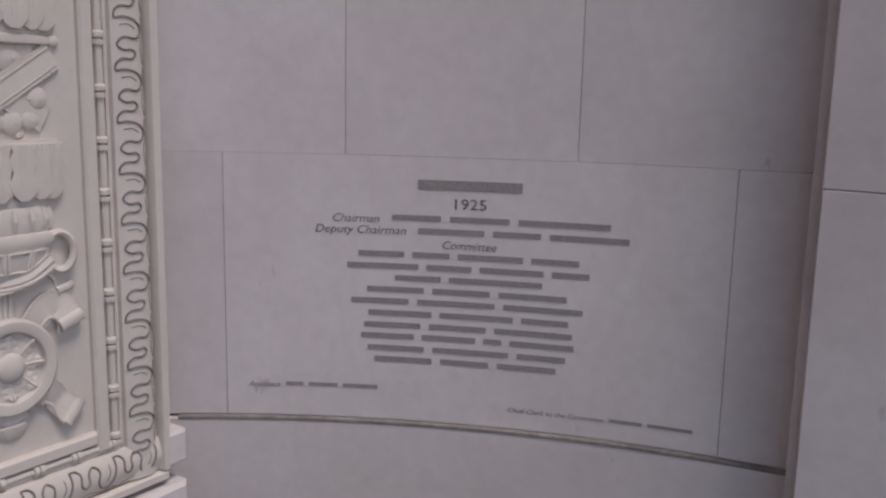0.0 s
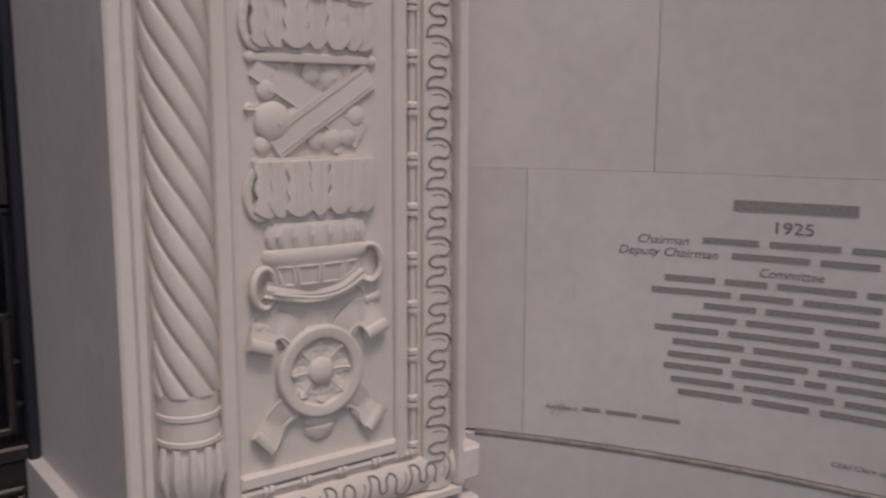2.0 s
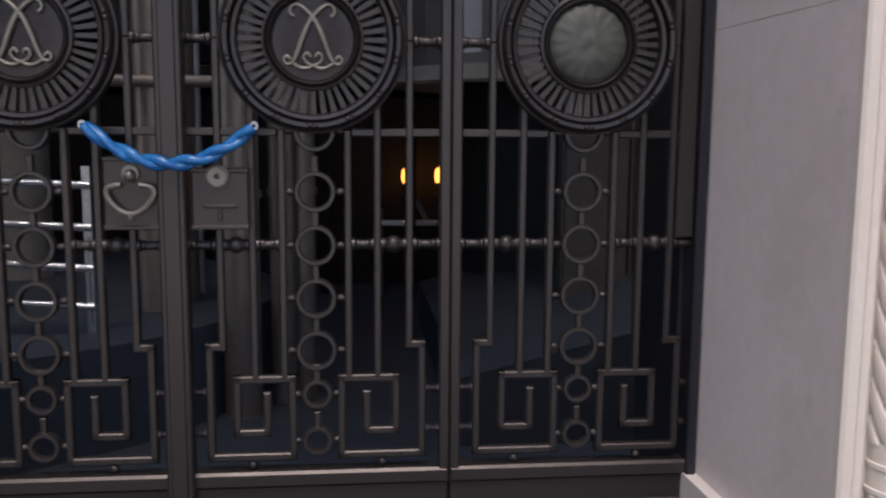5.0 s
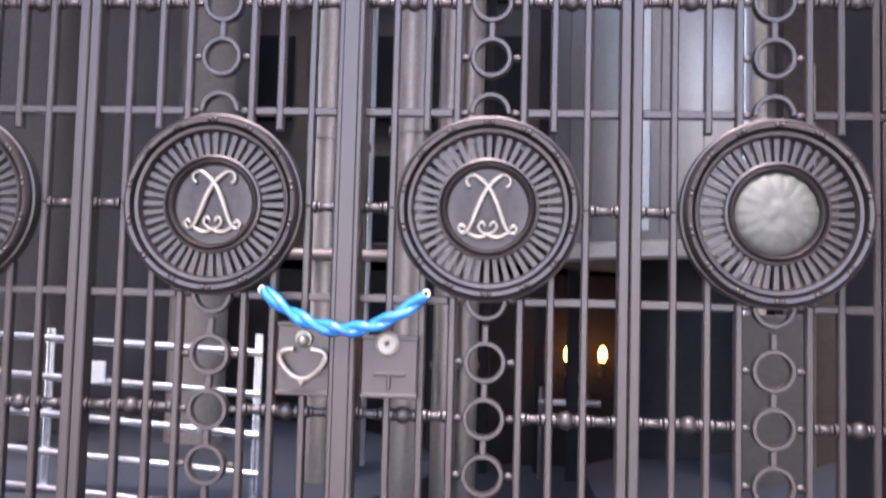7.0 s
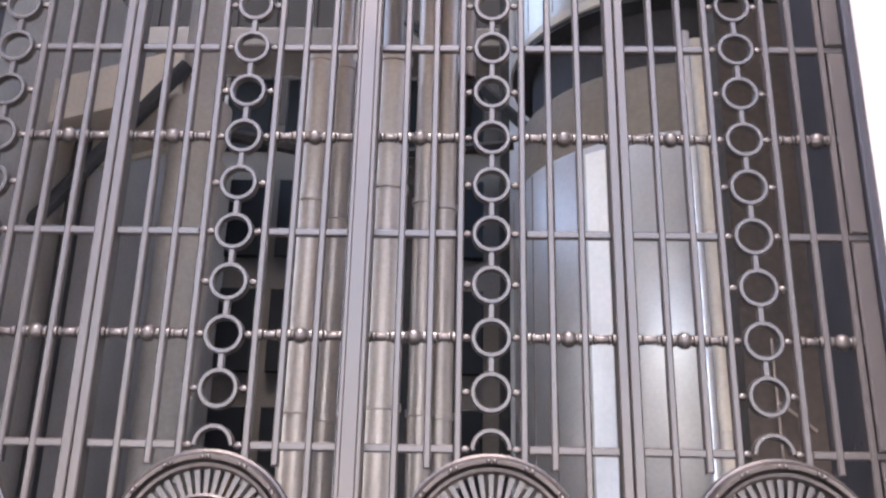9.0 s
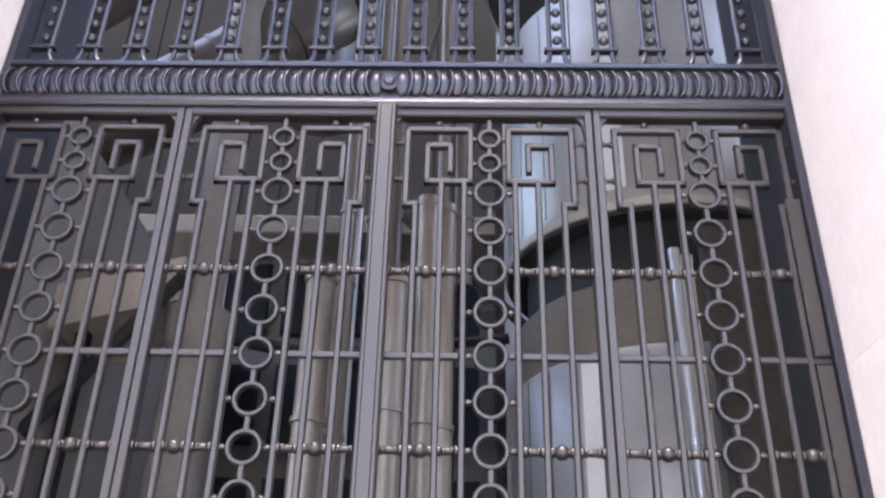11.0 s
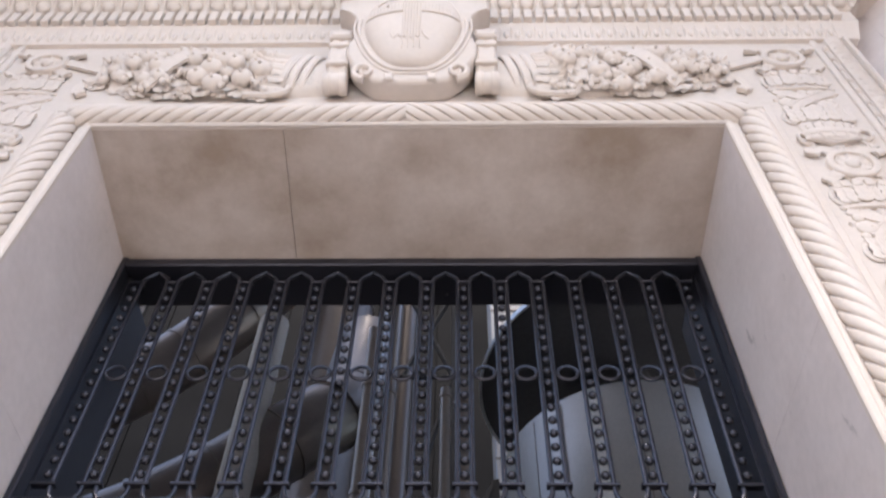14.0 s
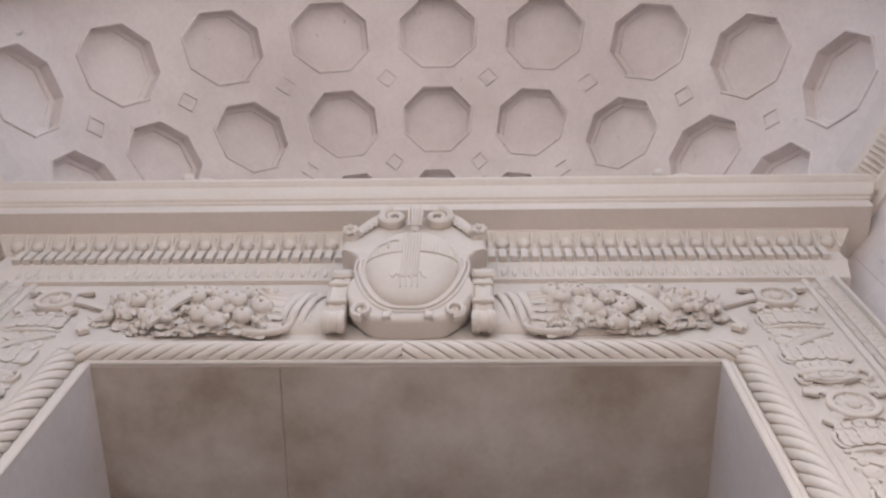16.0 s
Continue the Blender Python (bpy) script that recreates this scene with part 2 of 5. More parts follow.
def mesh_of(name, s, mat, smooth=40):
    me = bpy.data.meshes.new(name)
    me.from_pydata(s.v, [], s.f)
    me.materials.append(mat)
    bm = bmesh.new()
    bm.from_mesh(me)
    bmesh.ops.recalc_face_normals(bm, faces=bm.faces)
    if smooth:
        lim = radians(smooth)
        for f in bm.faces:
            f.smooth = True
        for e in bm.edges:
            e.smooth = len(e.link_faces) == 2 and e.calc_face_angle(0) < lim
    bm.to_mesh(me)
    bm.free()
    return me


def part(name, s, mat, parent=None, label="", smooth=40, at=None):
    me = s if isinstance(s, bpy.types.Mesh) else mesh_of(name, s, mat, smooth)
    ob = new(name, me)
    if parent is not None:
        ob.parent = parent
    if at is not None:
        ob.matrix_basis = at
    return tagged(ob, label) if label else ob


def thing(name, label, category, group="", kind="", at=None):
    ob = new(name)
    if at is not None:
        ob.matrix_basis = at
    return tagged(ob, label, category, group, kind)


def rope(length, r, lead, strands, hand=1, step=0.016):
    """A twisted rope along +z, its ridges sharp-grooved."""
    prof = (0.81, 0.95, 0.98, 0.995, 1.0, 1.0, 0.995, 0.975)
    rows = []
    n = max(int(length / step), 2)
    seg = strands * len(prof)
    for i in range(n + 1):
        z = length * i / n
        turn = -hand * 2 * math.pi * z / lead
        rows.append([(r * prof[k % 8] * math.cos(2 * math.pi * k / seg + turn), r * prof[k % 8] * math.sin(2 * math.pi * k / seg + turn), z) for k in range(seg)])
    return Shape().grid(rows, close=True)


# ---------------------------------------------------------------- the apse: ground, wall, dome
CY, R, ZC = -2.081, 2.614, 7.0      # plan centre, radius and springing of the niche
LEDGE, JOINT = 0.745, 1.373


def on_apse(th, z, out=0.0):
    """A point of the niche wall; th in degrees from its axis, out towards the middle."""
    a = radians(th)
    return ((R - out) * math.sin(a), CY + (R - out) * math.cos(a), z)


def curved_block(t0, t1, z0, z1, out0, out1, gap=0.0002, seg=8, b=0.0007):
    s = Shape()
    g = math.degrees(gap / R)
    rows = []
    be = math.degrees(b / R)
    for i in range(seg + 1):
        th = t0 + g + (t1 - t0 - 2 * g) * i / seg
        tf = min(max(th, t0 + g + be), t1 - g - be)
        rows.append([on_apse(th, z0 + gap, out0), on_apse(th, z0 + gap, out1 - b), on_apse(tf, z0 + gap + b, out1),
                     on_apse(tf, z1 - gap - b, out1), on_apse(th, z1 - gap, out1 - b), on_apse(th, z1 - gap, out0)])
    s.grid(rows, close=True)
    n = len(s.v)
    s.f += [tuple(range(6)), tuple(range(n - 6, n))[::-1]]
    return s


ground = part("ground", Shape().grid([[(x, y, -0.002) for x in (-400, -20, -4, 4, 20, 400)] for y in (-400, -20, 0.4, 4, 20, 400)]), PALE_PAVING, smooth=0)
tagged(part("courtyard_floor", Shape().box(-9, 9, 0.9, 13, -0.1, 0.006), PAVING), "blue-grey courtyard paving behind the gate", "floor", kind="structure")
tagged(ground, "pale grey street paving running level", "ground", kind="structure")

apse = part("wall_apse", Shape(), STONE)
tagged(apse, "curved niche wall of pale ashlar stone blocks", "wall", kind="structure")
core = Shape()
for sgn in (-1, 1):
    for z0, z1, a, b in ((0, 6.99, 48.5, 88),):
        core.grid([[on_apse(sgn * (a + (b - a) * i / 24), z, -0.02) for i in range(25)] for z in (z0, z1)])
        core.grid([[on_apse(sgn * (a + (b - a) * i / 24), z, -0.45) for i in range(25)] for z in (z0, z1)])
core.grid([[on_apse(-50 + 100 * i / 30, z, 0.0) for i in range(31)] for z in (6.38, 7.02)])
part("core", core, STONE, apse)

floor_inside = part("floor", Shape().box(-2.6, 2.6, -4.2, 0.9, -0.2, 0.004), FLOORING)
tagged(floor_inside, "stone paved floor of the entrance niche", "floor", kind="structure")

# dome with octagonal coffers
DA, DP = 15.5, 20.0


def on_dome(al, ph, out=0.0):
    a, p = radians(al), radians(ph)
    q = R + out
    return (q * math.cos(a) * math.sin(p), CY + q * math.sin(a), ZC + q * math.cos(a) * math.cos(p))


def dome_cell(s, a0, p0):
    n = 32
    box_pts, oct_pts = [], []
    for k in range(n):
        t = 2 * math.pi * k / n
        c, d = math.cos(t), math.sin(t)
        q = 1 / max(abs(c), abs(d))
        box_pts.append((a0 + d * q * DA / 2, p0 + c * q * DP / 2))
        h = 1 / math.cos(t - math.floor(t / (math.pi / 4) + 0.5) * math.pi / 4)
        oct_pts.append((d * h, c * h))
    def ring(f, out, half_a=DA * 0.375, half_p=DP * 0.345):
        return [on_dome(a0 + d * half_a * f, p0 + c * half_p * f, out) for d, c in oct_pts]
    rows = [[on_dome(a, min(max(p, -90), 90)) for a, p in box_pts], ring(1.06, 0), ring(1.05, -0.012), ring(1.0, -0.012), ring(0.985, 0.075), ring(0.88, 0.078), ring(0.87, 0.09)]
    s.grid(rows, close=True)
    m = len(s.v)
    s.v.append(on_dome(a0, p0, 0.093))
    s.f += [(m - n + k, m - n + (k + 1) % n, m) for k in range(n)]


dome = Shape()
for row in range(4):
    for col in range(-4, 5):
        dome_cell(dome, 20.0 + DA * row, DP * col)
A0, A1 = 20.0 - DA / 2, 20.0 + 3.5 * DA
dome.grid([[on_dome(a, p) for p in np.linspace(-90, 90, 37)] for a in np.linspace(A1, 90, 5)])
dome.grid([[on_dome(a, p) for p in np.linspace(-90, 90, 37)] for a in np.linspace(2, A0, 5)])
for row in range(5):
    for col in range(-4, 4):
        a0, p0 = A0 + DA * row, DP * (col + 0.5)
        if row in (0, 4):
            continue
        for f0, f1 in ((1.0, 0.86),):
            ring0 = [on_dome(a0 + da * f0, p0 + dp * f0, o) for o in (0.001, -0.012) for da, dp in ((1.7, 0), (0, 2.1), (-1.7, 0), (0, -2.1))]
            ring1 = [on_dome(a0 + da * f1, p0 + dp * f1, o) for o in (-0.012, 0.001) for da, dp in ((1.7, 0), (0, 2.1), (-1.7, 0), (0, -2.1))]
            dome.grid([ring0[:4], ring0[4:], ring1[:4], ring1[4:]], close=True)
ceiling = part("ceiling", dome, STONE, smooth=25)
tagged(ceiling, "pale stone half dome with rows of octagonal coffers", "ceiling", kind="structure")

# shell over the dome, so that no sky shows at its back
shell = part("roof", Shape().grid([[(q * math.cos(a) * math.sin(p), CY + q * math.sin(a), ZC + q * math.cos(a) * math.cos(p)) for p in np.linspace(-1.571, 1.571, 25)] for q, a in [(2.95, t) for t in np.linspace(-0.1, 1.57, 9)]]), CONCRETE)
tagged(shell, "plain masonry shell behind the half dome", "roof", kind="structure")

# piers and arch in front
for sgn in (-1, 1):
    pier = part("pier", Shape().box(*sorted((sgn * 2.50, sgn * 3.6)), -3.1, CY + 0.325, 0, 7.02), STONE)
    tagged(pier, "plain stone pier flanking the entrance niche", "pier", "entrance piers", "structure")
    zs = [0.02, 0.70, 1.355, 2.02, 2.66, 3.3, 3.94, 4.58, 5.22, 5.86, 6.36]
    for z0, z1 in zip(zs, zs[1:]):
        s = Shape().box(-0.615, 0.615, -0.045, 0.02, z0 + 0.0007, z1 - 0.0007, 0.002)
        part("stone", s, STONE, pier, at=pose(sgn * 2.50, (CY + 0.325 - 3.1) / 2 + 0.03, 0, 0, 0, -90 * sgn))
arch = Shape()
AX = 2.47
arch.grid([[(q * math.sin(p), y, 7.0 + q * math.cos(p)) for p in np.linspace(-1.5708, 1.5708, 49)] for q, y in ((2.63, -1.76), (AX, -1.76), (AX, -3.1), (3.7, -3.1))])
arch_ob = part("arch", arch, STONE)
tagged(arch_ob, "plain stone arch over the niche opening", "arch", kind="structure")
# Street front is never in view; added to limit light entering the niche.
front = Shape()
front.grid([[(x, -3.1, z) for x in (-9, -3.55)] for z in (0, 11)]).grid([[(x, -3.1, z) for x in (3.55, 9)] for z in (0, 11)])
front.grid([[(3.6 * math.sin(p), -3.1, 7.0 + 3.6 * math.cos(p)) for p in np.linspace(-1.5708, 1.5708, 25)], [(9 * max(-1, min(1, 1.3 * math.sin(p))), -3.1, 12) for p in np.linspace(-1.5708, 1.5708, 25)]])
front_ob = part("wall_front", front, STONE)
tagged(front_ob, "unseen plain street front round the arch, limiting the light", "wall", kind="structure")

# impost band round the niche
for sgn in (-1, 1):
    prof = [(-0.02, 6.36), (0.02, 6.36), (0.025, 6.42), (0.05, 6.44), (0.05, 6.47), (0.11, 6.54), (0.12, 6.56), (0.12, 6.61), (-0.02, 6.63)]
    s = Shape().grid([[on_apse(sgn * (38 + 44 * i / 30), z, o) for i in range(31)] for o, z in prof])
    ob = tagged(part("impost", s, CARVED), "moulded stone impost band round the niche", "moulding", "impost bands", "structure")
    tongue = Shape()
    for i in range(60):
        th = 40 + 42 * i / 60
        a, b = on_apse(sgn * th, 6.455, 0.045), on_apse(sgn * (th + 0.25), 6.545, 0.118)
        tongue.tube([a, tuple((p + q) / 2 + d for p, q, d in zip(a, b, (0, -0.006, -0.006))), b], 0.008, 5)
    part("tongue", tongue, CARVED, ob)

# ---------------------------------------------------------------- door opening: wall, reveals, lintel
FY = -0.58          # face of the door surround
OPEN = 1.205
wall_d = part("wall_door", Shape().box(-1.95, -OPEN - 0.02, FY + 0.035, 0.32, 0, 6.5).box(OPEN + 0.02, 1.95, FY + 0.035, 0.32, 0, 6.5)
              .box(-2.5, -1.95, -0.30, 0.32, 0, 6.5).box(1.95, 2.5, -0.30, 0.32, 0, 6.5)
              .box(-OPEN - 0.02, OPEN + 0.02, FY + 0.035, 0.32, 5.24, 6.5), STONE)
tagged(wall_d, "thick stone wall with the gate opening", "wall", kind="structure")
for sgn in (-1, 1):
    for z0, z1 in ((0.0, 0.74), (0.74, 1.765), (1.765, 2.9), (2.9, 4.05), (4.05, 5.2)):
        o = 0.03 if z1 < 0.8 else 0.0
        xa, xb, xc, ya = sgn * (OPEN - o), sgn * (OPEN - 0.021 - o), sgn * (OPEN + 0.03), FY
        zz = (z0 + 0.0006, z1 - 0.0006)
        s = Shape().add([(x, y, z) for z in zz for x, y in ((xa, ya), (xb, 0.06), (xb, 0.30), (xc, 0.30), (xc, ya))],
                        [(0, 1, 2, 3, 4), (9, 8, 7, 6, 5)] + [(i, (i + 1) % 5, 5 + (i + 1) % 5, 5 + i) for i in range(5)])
        part("stone", s, STONE, wall_d)
sof = Shape()
for x0, x1 in ((-OPEN, -0.47), (-0.468, OPEN)):
    sof.add([(x0, FY, 5.155), (x1, FY, 5.155), (x1, 0.2, 5.052), (x0, 0.2, 5.052), (x0, FY, 5.178), (x1, FY, 5.178), (x1, 0.2, 5.26), (x0, 0.2, 5.26)],
            [(0, 1, 2, 3), (4, 7, 6, 5), (0, 4, 5, 1), (1, 5, 6, 2), (2, 6, 7, 3), (3, 7, 4, 0)])
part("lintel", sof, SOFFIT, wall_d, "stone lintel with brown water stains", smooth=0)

# Added wall, out of view: it throws the courtyard into shadow.
upper = part("wall_upper", Shape().box(-9, 9, 0.95, 1.3, 6.9, 30).box(-9, -2.5, 0.0, 0.32, 0, 7.2).box(2.5, 9, 0.0, 0.32, 0, 7.2), CONCRETE)
tagged(upper, "added unseen wall behind the niche that keeps sun off the courtyard", "wall", kind="structure")

# ---------------------------------------------------------------- inscription course and ashlar
COURSES = [(0.02, 0.36), (0.36, LEDGE), (LEDGE, JOINT), (JOINT, 2.0), (2.0, 2.62), (2.62, 3.24), (3.24, 3.86), (3.86, 4.48), (4.48, 5.1), (5.1, 5.74), (5.74, 6.36), (6.36, 7.02)]
for sgn in (-1, 1):
    for i, (z0, z1) in enumerate(COURSES):
        cuts = [48.6, 54.5, 79.4, 86.5] if i % 2 == 0 else [48.6, 60.65, 72.1, 86.5]
        if i == 0:
            cuts = [48.6, 58.0, 68.5, 79.0, 86.5]
        if i == 1:
            cuts = [48.6, 86.5]
        for a, b in zip(cuts, cuts[1:]):
            lo, hi = sorted((sgn * a, sgn * b))
            out = 0.012 if i < 2 else 0.0
            z1 = LEDGE - 0.002 if i == 1 else z1
            z0 = LEDGE + 0.005 if i == 2 else z0
            part("stone", curved_block(lo, hi, z0, z1, -0.02, out, seg=max(3, int((hi - lo) / 2))), STONE, apse)


# ---------------------------------------------------------------- carved door surround
def curl(cx, cz, r0, r1, turns, start, y, n=28, hand=1):
    """A flat spiral of points at depth y."""
    pts = []
    for i in range(n + 1):
        f = i / n
        a = radians(start) + hand * turns * 2 * math.pi * f
        r = r0 + (r1 - r0) * f
        pts.append((cx + r * math.cos(a), y, cz + r * math.sin(a)))
    return pts


def smooth_line(pts, n=8):
    """Catmull-Rom points through (x, z) corners."""
    out = []
    p = [pts[0]] + list(pts) + [pts[-1]]
    for i in range(1, len(p) - 2):
        for k in range(n):
            t = k / n
            out.append(tuple(0.5 * (2 * p[i][c] + (p[i + 1][c] - p[i - 1][c]) * t + (2 * p[i - 1][c] - 5 * p[i][c] + 4 * p[i + 1][c] - p[i + 2][c]) * t * t
                                    + (3 * p[i][c] - p[i - 1][c] - 3 * p[i + 1][c] + p[i + 2][c]) * t ** 3) for c in (0, 1)))
    return out + [tuple(pts[-1])]


def leaf_shape(w, h, bulge, n=8):
    """A pointed leaf, its foot at the origin, growing along +z, bulging to -y, with a midrib."""
    rows = []
    for i in range(n + 1):
        f = i / n
        half = w / 2 * math.sin(math.pi * min(f * 0.92 + 0.08, 1)) ** 0.7 * (1 + 0.16 * math.cos(f * 22))
        rows.append([(half * u, -bulge * (math.sin(math.pi * f) * 0.7 + 0.3) * (1 - 0.6 * abs(u) ** 1.5 + (0.25 if abs(u) < 0.1 else 0)), h * f) for u in (-1, -0.6, -0.25, 0, 0.25, 0.6, 1)])
    return Shape().grid(rows)


surround = part("door_surround", Shape().box(OPEN + 0.0305, 1.93, FY, FY + 0.03, 0.30, 6.0).box(-1.93, -OPEN - 0.0305, FY, FY + 0.03, 0.30, 6.0)
                .box(-OPEN - 0.0305, OPEN + 0.0305, FY, FY + 0.03, 5.1785, 6.0), CARVED)
tagged(surround, "carved pale stone surround framing the bronze gate", "door surround", kind="structure")

ROPE_X, ROPE_R = 1.318, 0.056
rope_v = mesh_of("rope_moulding", rope(4.16, ROPE_R, 0.47, 7, 1), CARVED, 50)
rope_v2 = mesh_of("rope_moulding", rope(4.16, ROPE_R, 0.47, 7, -1), CARVED, 50)
rope_h = mesh_of("rope_moulding", rope(1.30, ROPE_R, 0.47, 7, -1), CARVED, 50)
rope_h2 = mesh_of("rope_moulding", rope(1.30, ROPE_R, 0.47, 7, 1), CARVED, 50)
for sgn, me in ((1, rope_v), (-1, rope_v2)):
    part("rope_moulding", me, CARVED, surround, at=pose(sgn * ROPE_X, FY - 0.012, 1.017))
    foot = Shape().lathe([(0.053, 1.02), (0.053, 0.985), (0.0555, 0.983), (0.0555, 0.975), (0.053, 0.973), (0.054, 0.939), (0.0565, 0.937), (0.0565, 0.929), (0.048, 0.927), (0.052, 0.905), (0.0555, 0.875), (0.052, 0.840), (0.038, 0.815), (0.0, 0.803)],
                         (sgn * ROPE_X, FY - 0.012, 0), "z", 24)
    part("rope_base", foot, CARVED, surround)
    tongues = Shape()
    for k in range(6):
        a = radians(196 + 148 * k / 5)
        cx, cy = sgn * ROPE_X + 0.052 * math.cos(a), FY - 0.012 + 0.052 * math.sin(a)
        tongues.tube([(cx, cy, 0.925), (cx + 0.003 * math.cos(a), cy + 0.004 * math.sin(a), 0.875), (cx - 0.006 * math.cos(a), cy - 0.006 * math.sin(a), 0.832)], [0.007, 0.012, 0.006], 8)
    part("tongue", tongues, CARVED, surround)
for me, x, sg in ((rope_h, 0.0, 1), (rope_h2, -0.0, -1)):
    part("rope_moulding", me, CARVED, surround, at=pose(x, FY - 0.012, 5.225, 0, 90 * sg, 0))
for sgn in (-1, 1):
    s = Shape().box(*sorted((sgn * OPEN, sgn * (OPEN + 0.03))), FY - 0.022, FY - 0.0005, 0.3, 5.16, 0.006)
    s.box(*sorted((sgn * (OPEN + 0.03), sgn * (OPEN + 0.052))), FY - 0.01, FY + 0.01, 0.3, 5.175, 0.004)
    part("fillet", s, CARVED, surround)
    s = Shape().box(*sorted((sgn * 1.378, sgn * 1.412)), FY - 0.016, FY + 0.01, 0.782, 5.29, 0.005)
    part("fillet", s, CARVED, surround)
part("fillet", Shape().box(-OPEN - 0.03, OPEN + 0.03, FY - 0.022, FY - 0.0005, 5.157, 5.178, 0.006), CARVED, surround)
part("fillet", Shape().box(-1.412, 1.412, FY - 0.016, FY + 0.01, 5.282, 5.305, 0.005), CARVED, surround)

# bead-and-reel strip and leaf moulding down the outer edge and along the foot
TOPZ = 5.92
def band_y(x):
    """Depth of the leaf band's rounded face, x across it from -0.0365 to 0.0365."""
    return -0.013 - 0.013 * max(0.0, 1 - (x / 0.040) ** 2)


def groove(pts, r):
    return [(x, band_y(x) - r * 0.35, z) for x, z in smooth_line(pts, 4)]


# Raised tubes draw the grooves; their dark colour holds groove dirt and shade.
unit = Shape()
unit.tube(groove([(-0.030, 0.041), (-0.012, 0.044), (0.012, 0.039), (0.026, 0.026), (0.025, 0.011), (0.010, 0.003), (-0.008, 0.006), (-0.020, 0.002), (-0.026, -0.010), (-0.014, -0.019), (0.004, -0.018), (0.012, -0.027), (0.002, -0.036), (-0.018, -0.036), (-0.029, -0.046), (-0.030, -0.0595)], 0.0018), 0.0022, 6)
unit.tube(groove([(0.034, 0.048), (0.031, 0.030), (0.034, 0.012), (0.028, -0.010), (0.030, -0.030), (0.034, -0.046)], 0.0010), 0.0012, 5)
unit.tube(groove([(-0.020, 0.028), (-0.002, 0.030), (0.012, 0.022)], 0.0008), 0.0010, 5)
leaf_me = mesh_of("leaf", unit, GROOVE_TONE, 60)
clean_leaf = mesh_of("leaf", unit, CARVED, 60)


def cyma(length):
    prof = [(0, 0.0), (0.0, -0.004), (0.008, -0.004), (0.008, -0.013)] + [(0.045 + x, band_y(x) - 0.0) for x in np.linspace(-0.036, 0.036, 9)] + [(0.0815, -0.004), (0.0855, -0.004), (0.0858, -0.030), (0.088, -0.034), (0.102, -0.034), (0.104, 0.0)]
    return Shape().grid([[(x, y, z) for z in (0, length)] for x, y in prof])


cyma_v = mesh_of("leaf_moulding", cyma(TOPZ - 0.70), CARVED, 30)
for sgn in (-1, 1):
    m = pose(sgn * 1.812, FY, 0.70) @ Matrix.Diagonal((sgn, 1, 1, 1))
    part("leaf_moulding", cyma_v, CARVED, surround, at=m)
    for k in range(51):
        part("leaf", leaf_me if k < 16 else clean_leaf, GROOVE_TONE, surround, "carved leaf outline, groove dirt and shade in one dark colour" if k == 0 else "", at=pose(sgn * 1.857, FY, 0.80 + 0.1005 * k, 0, 180 if sgn < 0 else 0, 0))
    reel = []
    for k in range(51):
        z = 0.80 + 0.1005 * k
        reel += [(0.008, z - 0.085), (0.008, z - 0.012), (0.0125, z - 0.011), (0.0125, z - 0.003), (0.006, z - 0.001), (0.006, z + 0.001), (0.0125, z + 0.003), (0.0125, z + 0.011)]
    part("bead_moulding", Shape().lathe(reel, (sgn * 1.799, FY - 0.005, 0), "z", 10), CARVED, surround, smooth=30)
    part("fillet", Shape().box(*sorted((sgn * 1.755, sgn * 1.785)), FY - 0.014, FY + 0.01, 0.782, TOPZ, 0.005), CARVED, surround)
    part("fillet", Shape().box(*sorted((sgn * 1.412, sgn * 1.755)), FY - 0.014, FY + 0.01, 0.80, 0.828, 0.005), CARVED, surround)
    # foot of the frame
    low = cyma(0.50).moved(pose(0, 0, 0, 0, 90, 0))
    part("leaf_moulding", low, CARVED, surround, smooth=30, at=pose(sgn * 1.66 - 0.25, FY, 0.782))
    for k in range(5):
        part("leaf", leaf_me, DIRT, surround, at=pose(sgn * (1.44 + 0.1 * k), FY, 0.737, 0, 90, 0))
    reel = []
    for k in range(5):
        z = 0.08 * k
        reel += [(0.007, z), (0.007, z + 0.055), (0.012, z + 0.056), (0.012, z + 0.064), (0.006, z + 0.066), (0.012, z + 0.068), (0.012, z + 0.076)]
    part("bead_moulding", Shape().lathe(reel, (sgn * 1.6 - 0.2, FY - 0.005, 0.79), "x", 10), CARVED, surround, smooth=30)
    part("plinth", Shape().box(*sorted((sgn * 1.19, sgn * 1.95)), FY - 0.05, FY + 0.02, 0.0, 0.665, 0.01), STONE, surround)
    part("outer_strip", Shape().box(*sorted((sgn * 1.918, sgn * 1.957)), FY + 0.012, FY + 0.034, 0.66, 6.1, 0.004), STONE, surround)
    part("block", Shape().box(*sorted((sgn * 1.905, sgn * 1.965)), FY - 0.03, FY + 0.03, 0.70, 0.775, 0.006), STONE, surround, "small worn stone block at the foot")


# ---- carved trophies up the pilaster panels
def low(s, q):
    """The shape flattened towards the wall face."""
    return s.moved(Matrix.Diagonal((1, q, 1, 1)))


def joined(s, other):
    return s.add(other.v, other.f)


